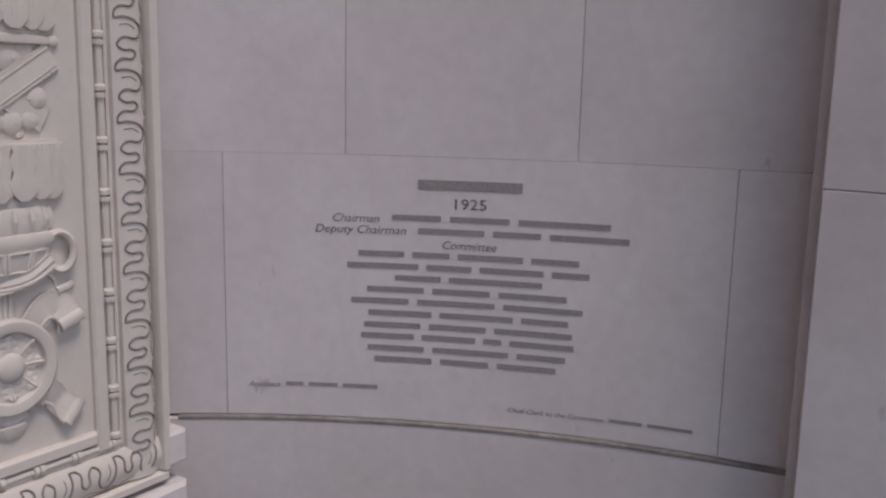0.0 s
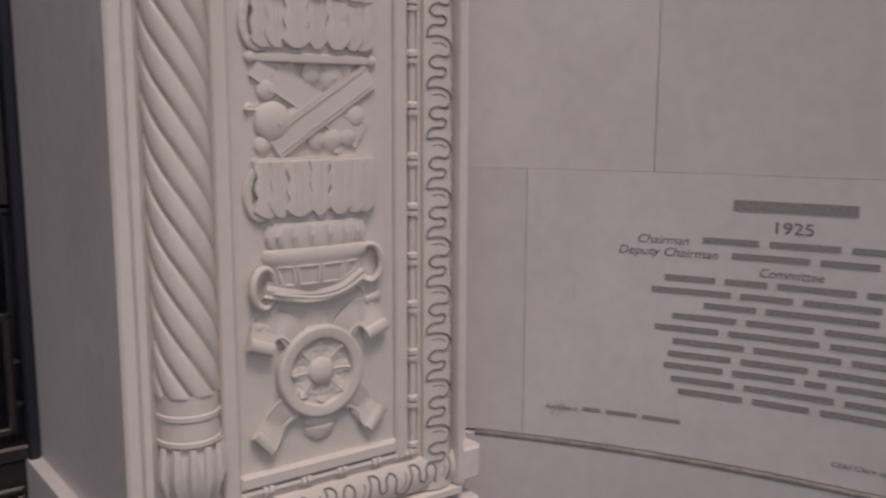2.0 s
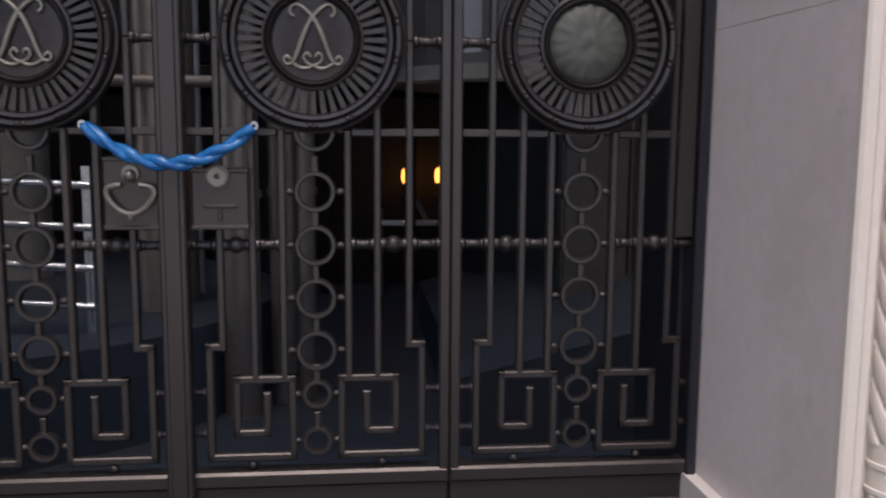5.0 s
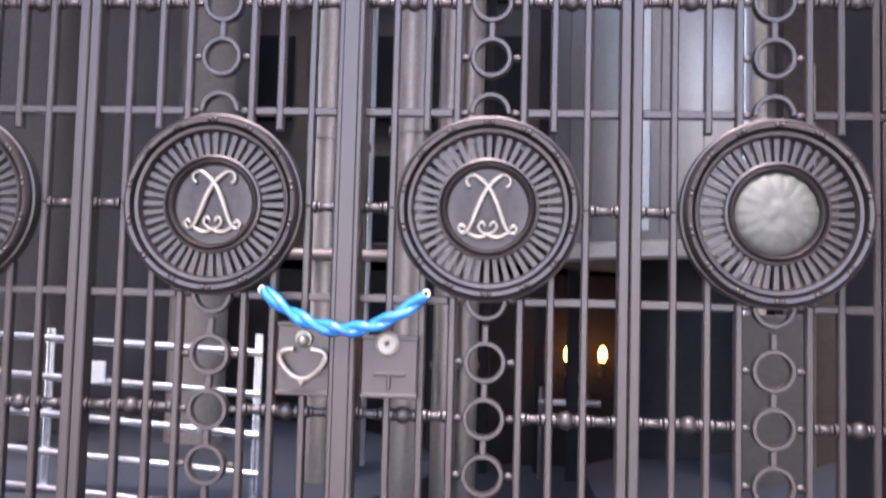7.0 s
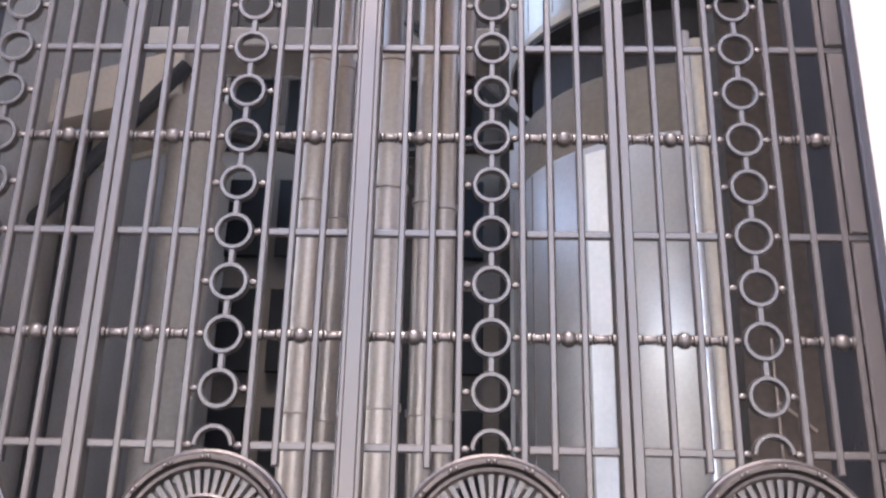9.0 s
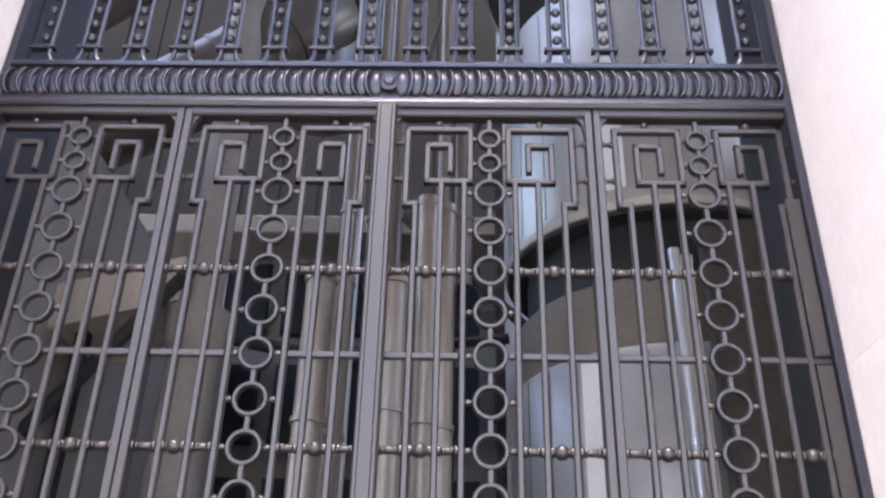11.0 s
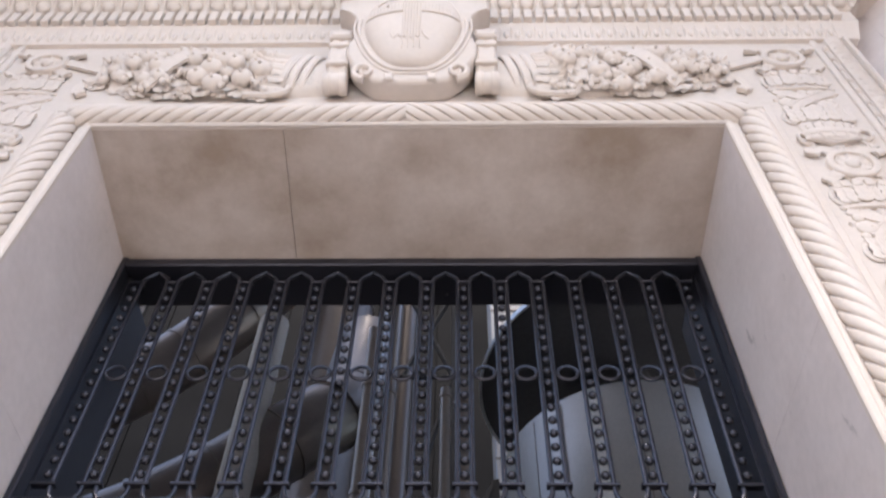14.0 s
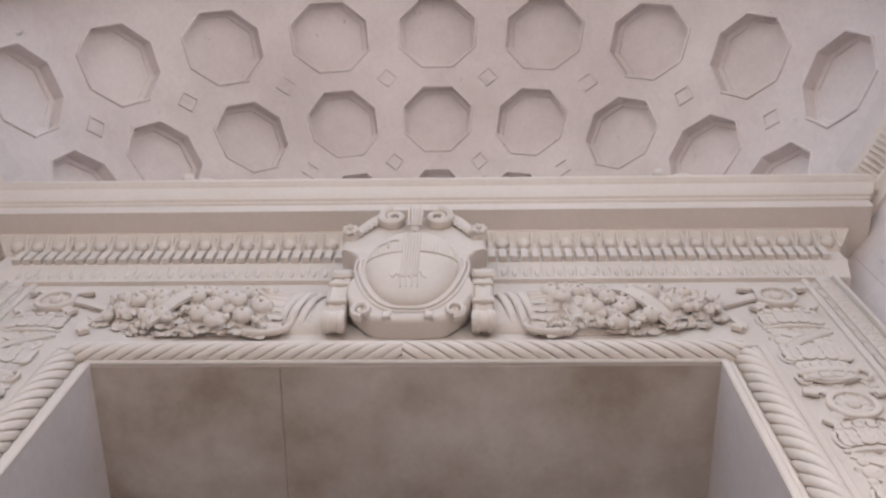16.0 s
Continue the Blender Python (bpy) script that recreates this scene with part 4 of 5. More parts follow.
for sg in (-1, 1):
    s = Shape().ball((CX + sg * 0.292, CF + 0.012, 5.958), (0.043, 0.05, 0.043), 14, 9)
    for k in range(7):
        a = 2 * math.pi * k / 7
        s.ball((CX + sg * 0.292 + 0.026 * math.cos(a), CF - 0.030, 5.958 + 0.026 * math.sin(a)), (0.014, 0.012, 0.014), 9, 6)
    s.ball((CX + sg * 0.292, CF - 0.042, 5.958), 0.012, 9, 6)
    part("rosette", s, CARVED, cart)
    # console down either side: block, banded shaft, rolled foot
    x0, x1 = 0.262, 0.345
    cons = Shape().box(*sorted((CX + sg * (x0 - 0.004), CX + sg * (x1 + 0.006))), FY - 0.075, FY, 5.70, 5.745, 0.010)
    rows = []
    for f in np.linspace(0, 1, 11):
        z, out = 5.70 - 0.25 * f, 0.048 + 0.020 * math.sin(math.pi * f)
        rows.append([(CX + sg * x, y, z) for x, y in ((x0, FY), (x0, FY - out), (x0 + 0.012, FY - out - 0.008), ((x0 + x1) / 2, FY - out), (x1 - 0.012, FY - out - 0.008), (x1, FY - out), (x1, FY))])
    cons.grid(rows)
    part("strapwork", cons, CARVED, cart)
    for z, r in ((5.64, 0.0), (5.52, 0.004)):
        part("band", Shape().box(*sorted((CX + sg * (x0 - 0.003), CX + sg * (x1 + 0.003))), FY - 0.082 - r, FY, z - 0.012, z + 0.012, 0.005), CARVED, cart)
    part("rolled_foot", Shape().lathe([(0.0, -0.048), (0.040, -0.048), (0.046, -0.040), (0.046, -0.020), (0.042, -0.016), (0.042, 0.016), (0.046, 0.020), (0.046, 0.040), (0.040, 0.048), (0.0, 0.048)], (CX + sg * 0.304, FY - 0.050, 5.418), "x", 20), CARVED, cart)
    part("lower_scroll", Shape().tube(curl(CX + sg * 0.185, 5.425, 0.045, 0.010, 1.4, 270, CF - 0.004, 30, sg), [0.014 - 0.007 * i / 30 for i in range(31)], 7, 1.4), CARVED, cart)
    part("notch_block", Shape().box(CX + sg * 0.085 - 0.018, CX + sg * 0.085 + 0.018, CF - 0.012, CF + 0.02, 5.378, 5.415, 0.005), CARVED, cart)

cart.matrix_basis = Matrix.Translation((0, FY, 5.36)) @ pose(0, 0, 0, 11, 0, 0) @ Matrix.Diagonal((1, 1, 1.07, 1)) @ Matrix.Translation((0, -FY, -5.36))

# ---- entablature: egg bands, dentils, corona
EX = 1.96
ent_prof = ((0.0, 5.915), (0.02, 5.92), (0.045, 6.03), (0.05, 6.04), (0.05, 6.155), (0.06, 6.16), (0.115, 6.24), (0.125, 6.25), (0.125, 6.275), (0.232, 6.275), (0.236, 6.285), (0.236, 6.35),
            (0.248, 6.355), (0.248, 6.37), (0.262, 6.375), (0.28, 6.40), (0.298, 6.45), (0.322, 6.465), (0.327, 6.47), (0.327, 6.495), (0.0, 6.52))
ent = part("entablature", Shape().grid([[(-EX - p, -0.15, z), (-EX - p, FY - p, z), (EX + p, FY - p, z), (EX + p, -0.15, z)] for p, z in ent_prof]), CARVED, smooth=25)
tagged(ent, "moulded stone cornice with egg bands and dentils above the gate", "cornice", kind="structure")
dent = mesh_of("dentil", Shape().box(-0.0175, 0.0175, -0.030, 0.02, 6.052, 6.150, 0.003), CARVED, 0)
egg = Shape().ball((0, -0.016, 6.197), (0.029, 0.030, 0.040), 14, 9)
egg.tube([(-0.038, 0.0, 6.165), (-0.036, -0.03, 6.19), (-0.032, -0.062, 6.238)], [0.004, 0.006, 0.005], 6).tube([(0.038, 0.0, 6.165), (0.036, -0.03, 6.19), (0.032, -0.062, 6.238)], [0.004, 0.006, 0.005], 6)
egg.tube([(0.045, -0.004, 6.158), (0.045, -0.05, 6.238)], [0.010, 0.004], 6)
egg_me = mesh_of("egg", egg, CARVED, 60)
small = Shape().ball((0, -0.002, 5.978), (0.017, 0.012, 0.040), 10, 7)
small.tube([(-0.030, 0.006, 5.93), (-0.025, -0.008, 5.975), (-0.03, -0.018, 6.025)], 0.004, 5).tube([(0.030, 0.006, 5.93), (0.025, -0.008, 5.975), (0.03, -0.018, 6.025)], 0.004, 5)
small_me = mesh_of("small_egg", small, CARVED, 60)
for k in range(-19, 20):
    part("egg", egg_me, CARVED, ent, at=pose(k * 0.1035, FY - 0.062, 0) @ Matrix.Diagonal((1.15, 1, 1, 1)))
for k in range(-36, 37):
    part("small_egg", small_me, CARVED, ent, at=pose(k * 0.05175, FY - 0.025, 0) @ Matrix.Diagonal((0.85, 1, 1, 1)))
for k in range(-37, 38):
    part("dentil", dent, CARVED, ent, at=pose(k * 0.05175, FY - 0.05, 0))
for sgn in (-1, 1):
    s = Shape().tube(curl(0, 0.03, 0.04, 0.01, 1.2, 200, 0), 0.016, 8).ball((0.05, 0, 0.02), (0.05, 0.03, 0.03), 12, 8).ball((-0.02, -0.01, 0.055), 0.025, 10, 7)
    ob = tagged(part("acroterion", s.moved(Matrix.Diagonal((1.5, 1.5, 1.7, 1))), CARVED, at=pose(sgn * 1.22 + 0.04, FY - 0.28, 6.499)), "small carved stone scroll resting on the cornice", "ornament", "cornice ornaments")


# ---------------------------------------------------------------- inscription cut into the curved course
def wrap(s, th0, z0):
    """Lays a flat shape (x along the wall, y height, z out) on the niche wall."""
    s.v = [on_apse(th0 + math.degrees(x / R), z0 + y, 0.0015 + 0.0 * z) for x, y, z in s.v]
    return s


notice = thing("inscription", "dark incised lettering on the curved stone wall", "inscription")


def words(text, th0, th1, z, size, slant):
    cu = bpy.data.curves.new("lettering", "FONT")
    cu.body, cu.size, cu.shear, cu.extrude, cu.resolution_u = text, size, slant, 0.0, 3
    ob = bpy.data.objects.new("lettering", cu)
    scene.collection.objects.link(ob)
    bpy.context.view_layer.update()
    me = bpy.data.meshes.new_from_object(ob.evaluated_get(bpy.context.evaluated_depsgraph_get()))
    wide = max(v.co.x for v in me.vertices)
    s = Shape()
    k = R * radians(th1 - th0) / wide
    s.add([(v.co.x * k, v.co.y, 0) for v in me.vertices], [tuple(p.vertices) for p in me.polygons])
    bpy.data.objects.remove(ob)
    bpy.data.meshes.remove(me)
    part("lettering", wrap(s, th0, z), INK, notice, smooth=0)


def bars(th0, th1, z, tall, counts):
    """One plain bar for each word, as long as the word."""
    total = sum(counts) + 0.9 * (len(counts) - 1)
    at = th0
    for c in counts:
        w = (th1 - th0) * c / total
        s = Shape()
        n = 6
        s.grid([[(R * radians(w) * i / n, y, 0) for i in range(n + 1)] for y in (tall * 0.17, tall * 0.70)])
        part("bar", wrap(s, at, z), BAR_INK, notice, smooth=0)
        at += w + (th1 - th0) * 0.9 / total


bars(64.3, 69.5, 1.292, 0.042, [7])
words("1925", 66.0, 67.75, 1.257, 0.034, 0)
words("Chairman", 59.95, 62.39, 1.2205, 0.027, 0.25)
bars(63.02, 73.81, 1.223, 0.024, [5, 6, 9])
words("Deputy Chairman", 59.08, 63.74, 1.1945, 0.027, 0.25)
bars(64.35, 74.72, 1.194, 0.024, [7, 5, 8])
words("Committee", 65.53, 68.31, 1.165, 0.027, 0.25)
for a, b, z, c in ((61.33, 72.39, 1.138, [5, 4, 7, 5]), (60.76, 72.91, 1.110, [8, 5, 7, 4]), (63.2, 70.62, 1.083, [5, 10]), (61.78, 71.87, 1.055, [6, 6, 7]),
                   (60.97, 72.67, 1.0275, [6, 8, 8]), (61.85, 71.98, 0.999, [7, 8, 5]), (61.64, 72.2, 0.9705, [6, 6, 8]), (61.47, 72.31, 0.944, [6, 6, 2, 7]),
                   (61.83, 71.92, 0.915, [6, 8, 5]), (62.19, 71.47, 0.888, [6, 5, 6])):
    bars(a, b, z, 0.024, c)
words("Architect", 55.62, 57.3, 0.8195, 0.019, 0.25)
bars(57.57, 62.35, 0.821, 0.017, [3, 5, 6])
words("Chief Clerk to the Committee", 69.09, 73.95, 0.791, 0.016, 0.25)
bars(74.2, 78.19, 0.791, 0.015, [6, 8])

# grime line under the inscription course
s = Shape().grid([[on_apse(52 + 31 * i / 40, z, o) for i in range(41)] for z, o in ((LEDGE - 0.005, 0.0135), (LEDGE + 0.002, 0.0135), (LEDGE + 0.0055, 0.003))])
tagged(part("joint", s, DIRT), "dirty open joint along the stone ledge", "joint", kind="structure")


# ---------------------------------------------------------------- the bronze gate
LW, MZ = 0.6, 1.732


def flat_bar(x0, x1, z0, z1, y0=-0.010, y1=0.010):
    return Shape().box(x0, x1, y0, y1, z0, z1, 0.003)


def path_bar(pts, w=0.017):
    """A square-cornered bar along (x, z) corners."""
    s = Shape()
    h = w / 2
    for (x0, z0), (x1, z1) in zip(pts, pts[1:]):
        s.box(min(x0, x1) - h, max(x0, x1) + h, -0.010, 0.010, min(z0, z1) - h, max(z0, z1) + h, 0.003)
    return s


def spindle(x0, x1, z, with_ball):
    """A turned bar with collars, and a ball at the middle."""
    m, half = (x0 + x1) / 2, (x1 - x0) / 2
    r = 0.0085
    pf = [(0.0, x0), (0.014, x0), (0.014, x0 + 0.007), (0.009, x0 + 0.009), (0.012, x0 + 0.012), (0.012, x0 + 0.016), (r, x0 + 0.018)]
    if with_ball:
        pf += [(r, m - 0.02), (0.013, m - 0.018), (0.012, m - 0.014)] + [(0.0195 * math.sin(a), m - 0.0195 * math.cos(a)) for a in np.linspace(0.7, 2.44, 7)] + [(0.012, m + 0.014), (0.013, m + 0.018), (r, m + 0.02)]
    else:
        pf += [(r, m - 0.014), (0.010, m - 0.012), (0.010, m + 0.012), (r, m + 0.014)]
    pf += [(r, x1 - 0.018), (0.012, x1 - 0.016), (0.012, x1 - 0.012), (0.009, x1 - 0.009), (0.014, x1 - 0.007), (0.014, x1), (0.0, x1)]
    return Shape().lathe(pf, (0, 0, z), "x", 12)


def ring_shape(r, z, link=True, half=False):
    s = Shape()
    rows = []
    n = 28
    arc = range(n + 1) if half else range(n)
    for k in arc:
        a = (math.pi * k / n) if half else 2 * math.pi * k / n
        c, d = math.cos(a), math.sin(a)
        rows.append([(q * c, y, z + q * d) for q, y in ((r, -0.008), (r - 0.002, -0.011), (r - 0.009, -0.011), (r - 0.011, -0.008), (r - 0.011, 0.010), (r, 0.010))])
    s.grid(rows, close=True, wrap=not half)
    for sg in (-1, 1):
        s.ball((sg * (r + 0.010), 0, z), (0.012, 0.0085, 0.0085), 8, 6)
    if link:
        s.box(-0.007, 0.007, -0.008, 0.008, z + r - 0.002, z + r + 0.034, 0.002)
    return s


PITCH, Z0 = 0.1225, 2.922
ring_me = mesh_of("ring", ring_shape(0.0455, 0), BRONZE)
ring_small = mesh_of("ring", ring_shape(0.034, 0), BRONZE)
ring_half = mesh_of("ring", ring_shape(0.0455, 0, False, True), BRONZE)


bead_me = mesh_of("bead", Shape().ball((0, 0, 0), 0.006, 8, 5), BRONZE, 60)


spoke_me = mesh_of("spoke", Shape().add([(q, y, e * w) for y in (-0.022, -0.004) for q, w, e in ((0.108, 0.0042, -1), (0.108, 0.0042, 1), (0.161, 0.0062, 1), (0.161, 0.0062, -1))],
                                        [(0, 1, 2, 3), (7, 6, 5, 4), (0, 4, 5, 1), (1, 5, 6, 2), (2, 6, 7, 3), (3, 7, 4, 0)]), BRONZE, 0)


def build_leaf():
    leaf = thing("gate_leaf", "tall bronze gate leaf of bars, rings and a round medallion", "gate", "bronze gate leaves")
    for sg in (-1, 1):
        part("stile", flat_bar(*sorted((sg * 0.276, sg * 0.299)), 0.735, 3.69, -0.022, 0.02), BRONZE, leaf)
        for x in (0.072, 0.137, 0.208):
            top = 3.452 if x < 0.2 else 3.376
            low = 0.983 if x < 0.2 else 1.059
            for z0, z1 in ((1.948 - 0.09 if x < 0.1 else 1.90 if x < 0.2 else MZ, top), (low, MZ - 0.19 if x < 0.1 else 1.60 if x < 0.2 else MZ)):
                part("bar", flat_bar(sg * x - 0.008, sg * x + 0.008, z0, z1), BRONZE, leaf)
        key = [(0.208, 3.376), (0.237, 3.376), (0.237, 3.632), (0.055, 3.632), (0.055, 3.452), (0.178, 3.452), (0.178, 3.576), (0.112, 3.576), (0.112, 3.49)]
        part("key_fret", path_bar([(sg * x, z) for x, z in key]), BRONZE, leaf)
        part("key_fret", path_bar([(sg * x, 0.80 + 3.635 - z) for x, z in key]), BRONZE, leaf)
        for z in (3.585, 3.46, 0.955, 0.86):
            studs = Shape().lathe([(0, 0.246), (0.011, 0.247), (0.011, 0.252), (0.007, 0.254), (0.007, 0.268), (0.011, 0.270), (0.011, 0.276)] if sg > 0 else
                        [(0, -0.246), (0.011, -0.247), (0.011, -0.252), (0.007, -0.254), (0.007, -0.268), (0.011, -0.270), (0.011, -0.276)], (0, 0, z), "x", 8)
            part("stud", studs, BRONZE, leaf)
        for z in (3.652, 0.783):
            part("stud", Shape().ball((sg * 0.147, 0, z), 0.011, 8, 6), BRONZE, leaf)
        for z in (2.922, 2.432, 1.942, 1.535):
            part("crossbar", flat_bar(*sorted((sg * 0.08, sg * 0.276)), z - 0.009, z + 0.009, -0.007, 0.007), BRONZE, leaf)
        for z in (3.165, 2.677, 2.187, 1.288):
            for a, b, ball in ((0.080, 0.129, False), (0.145, 0.200, True), (0.216, 0.276, False)):
                part("spindle", spindle(*sorted((sg * a, sg * b)), z, ball), BRONZE, leaf)
        part("spindle", spindle(*sorted((sg * 0.218, sg * 0.276)), MZ, False), BRONZE, leaf)
        corner = Shape().prism([(sg * 0.276, 3.69), (sg * 0.276, 3.62), (sg * 0.270, 3.655), (sg * 0.245, 3.682), (sg * 0.20, 3.69)], -0.01, 0.012)
        part("bracket", corner, BRONZE, leaf, smooth=0)
    for k in range(-4, 8):
        part("ring", ring_me, BRONZE, leaf, at=pose(0, 0, Z0 - PITCH * k))
    part("ring", ring_half, BRONZE, leaf, at=pose(0, 0, 1.942))
    for z in (3.512, 3.598, 0.947, 0.838):
        part("ring", ring_small, BRONZE, leaf, at=pose(0, 0, z))
    for z in (1.405, 1.286, 1.167, 1.048):
        part("ring", ring_me, BRONZE, leaf, at=pose(0, 0, z))
    part("ring", ring_half, BRONZE, leaf, at=pose(0, 0, 1.538, 0, 180, 0))
    part("top_rail", Shape().box(-0.299, 0.299, -0.02, 0.02, 3.672, 3.705, 0.005), BRONZE, leaf)
    part("bottom_rail", Shape().box(-0.299, 0.299, -0.024, 0.02, 0.735, 0.772, 0.006), BRONZE, leaf)
    panel = Shape().box(-0.299, 0.299, -0.012, 0.02, 0.03, 0.735, 0.004)
    for a, b, z0, z1 in ((-0.25, 0.25, 0.66, 0.68), (-0.25, 0.25, 0.615, 0.628), (-0.25, 0.25, 0.12, 0.14), (-0.25, -0.23, 0.14, 0.66), (0.23, 0.25, 0.14, 0.66)):
        panel.box(a, b, -0.026, -0.008, z0, z1, 0.006)
    part("kick_panel", panel, BRONZE, leaf)
    # medallion
    med = part("medallion", Shape().lathe([(0.158, 0.006), (0.158, -0.014), (0.163, -0.026), (0.170, -0.028), (0.173, -0.022), (0.178, -0.036), (0.186, -0.038), (0.192, -0.030), (0.194, -0.020), (0.199, -0.018), (0.200, 0.008), (0.158, 0.006)], (0, -0.012, MZ), "y", 64), BRONZE, leaf)
    for k in range(14):
        a0 = 2 * math.pi * (k + 0.5) / 14
        for d in (-0.035, 0.035):
            part("bead", bead_me, BRONZE, med, at=pose(0.1825 * math.cos(a0 + d), -0.048, MZ + 0.1825 * math.sin(a0 + d)))
    part("inner_rim", Shape().lathe([(0.0, -0.004), (0.086, -0.004), (0.088, -0.016), (0.094, -0.022), (0.100, -0.016), (0.103, -0.022), (0.108, -0.020), (0.110, 0.004), (0.0, 0.006)], (0, -0.012, MZ), "y", 48), BRONZE, med)
    for k in range(44):
        part("spoke", spoke_me, BRONZE, med, at=pose(0, 0, MZ, 0, -360 * k / 44, 0))
    return leaf


leaf0 = build_leaf()
leaf0.matrix_basis = pose(-1.5 * LW, 0, 0)
leaves = [leaf0] + [copy_thing(leaf0, pose((i - 1.5) * LW, 0, 0)) for i in (1, 2, 3)]


def medallion_of(leaf):
    return [c for c in leaf.children if c.name.startswith("medallion")][0]


def monogram():
    """Scrolled A-shaped device in low relief."""
    s = Shape()
    def xy(pts):
        return [(x, -0.022, MZ + z) for x, z in pts]
    for sg in (-1, 1):
        leg = xy(smooth_line([(sg * 0.039, 0.047), (sg * 0.046, 0.052), (sg * 0.046, 0.064), (sg * 0.034, 0.072), (sg * 0.018, 0.064), (0, 0.046), (-sg * 0.012, 0.026), (-sg * 0.023, 0.0), (-sg * 0.033, -0.028),
                             (-sg * 0.043, -0.048), (-sg * 0.055, -0.053), (-sg * 0.062, -0.044), (-sg * 0.055, -0.036), (-sg * 0.048, -0.043)], 5))
        n = len(leg) - 1
        s.tube(leg, [0.0044 + 0.0026 * math.sin(math.pi * min(max((i / n - 0.25) / 0.5, 0), 1)) for i in range(n + 1)], 7)
        s.tube(xy(smooth_line([(sg * 0.044, -0.050), (sg * 0.028, -0.060), (sg * 0.012, -0.061), (0, -0.055)], 5)), 0.0046, 7)
        s.tube(xy(smooth_line([(0, -0.056), (sg * 0.013, -0.050), (sg * 0.020, -0.038), (sg * 0.012, -0.029), (sg * 0.005, -0.037)], 5)), 0.0040, 7)
    return s


mono_me = mesh_of("monogram", monogram(), BRASS, 60)
boss = Shape()
rows = []
for i in range(19):
    q = 0.086 * i / 18
    row = []
    for j in range(48):
        a = 2 * math.pi * j / 48
        x, z = q * math.cos(a), q * math.sin(a)
        h = 0.030 * (1 - (q / 0.088) ** 2) ** 0.5
        h += 0.006 * noise.noise((x * 38, z * 38, 3.0)) * (1 - q / 0.09)
        h += 0.0032 * math.sin(a * 17) * max(0.0, (q / 0.086 - 0.45) / 0.55) ** 0.7
        row.append((x, -0.016 - h, MZ + z))
    rows.append(row)
boss.grid(rows, close=True)
boss_me = mesh_of("boss", boss, PATINA, 60)
for i, lf in enumerate(leaves):
    med = medallion_of(lf)
    if i in (1, 2):
        part("monogram", mono_me, BRASS, med, "pale brass scrolled device")
    else:
        part("boss", boss_me, PATINA, med, "pale green patinated cast boss")
    lf["label"] = ("tall bronze gate leaf with bars, rings and a scrolled brass device" if i in (1, 2) else "tall bronze gate leaf with bars, rings and a pale green boss")

part("meeting_stile", Shape().box(-0.030, 0.028, -0.045, 0.0, 0.06, 3.70, 0.004).box(-0.019, 0.017, -0.049, -0.04, 0.08, 3.69, 0.003), BRONZE, leaves[2]).matrix_basis = pose(-0.5 * LW, 0, 0)
# lock plates, ring handle, escutcheon
for lf, x0, x1, z0, z1 in ((leaves[1], 0.155, 0.276, 1.325, 1.482), (leaves[2], -0.262, -0.140, 1.325, 1.458)):
    s = Shape().box(x0, x1, -0.030, -0.006, z0, z1, 0.004)
    for b0, b1, c0, c1 in ((x0, x1, z1 - 0.010, z1), (x0, x1, z0, z0 + 0.010)):
        s.box(b0, b1, -0.035, -0.026, c0, c1, 0.002)
    plate = part("lock_plate", s, BRONZE, lf)
s = Shape().tube([(0.215 + 0.049 * math.sin(t) * (1 + 0.12 * math.cos(t)), -0.046, 1.398 + 0.031 * math.cos(t) - 0.006 * math.cos(2 * t)) for t in np.linspace(0.35, 2 * math.pi - 0.35, 30)], 0.0062, 8)
s.ball((0.215, -0.04, 1.442), (0.014, 0.02, 0.014), 12, 8).lathe([(0.020, 0), (0.018, -0.010), (0.0, -0.012)], (0.215, -0.030, 1.446), "y", 16)
s.tube([(0.209, -0.046, 1.362), (0.215, -0.046, 1.350), (0.221, -0.046, 1.362)], 0.007, 8)
part("ring_handle", s, BRASS, leaves[1], "brass ring pull handle")
s = Shape().lathe([(0.027, 0.0), (0.026, -0.008), (0.022, -0.010), (0.020, -0.007), (0.006, -0.006), (0.005, 0.0)], (-0.206, -0.030, 1.440), "y", 24)
part("escutcheon", s, BRASS, leaves[2], "round brass keyhole escutcheon")
s = Shape().box(-0.235, -0.165, -0.036, -0.03, 1.372, 1.380, 0.002).box(-0.205, -0.197, -0.036, -0.03, 1.345, 1.372, 0.002)
part("latch", s, BRONZE, leaves[2])

# jamb posts
for sgn in (-1, 1):
    s = Shape().box(*sorted((sgn * 1.160, sgn * 1.1835)), -0.035, 0.03, 0.02, 5.072, 0.004)
    ob = tagged(part("jamb_post", s, DARK), "dark bronze gate post against the stone jamb", "post", "gate jamb posts")
    for z0, z1 in ((1.30, 1.93), (1.95, 2.42), (2.44, 2.91), (2.93, 3.40)):
        part("infill_plate", Shape().box(*sorted((sgn * 1.118, sgn * 1.160)), -0.016, 0.006, z0, z1, 0.004), BRONZE, ob)

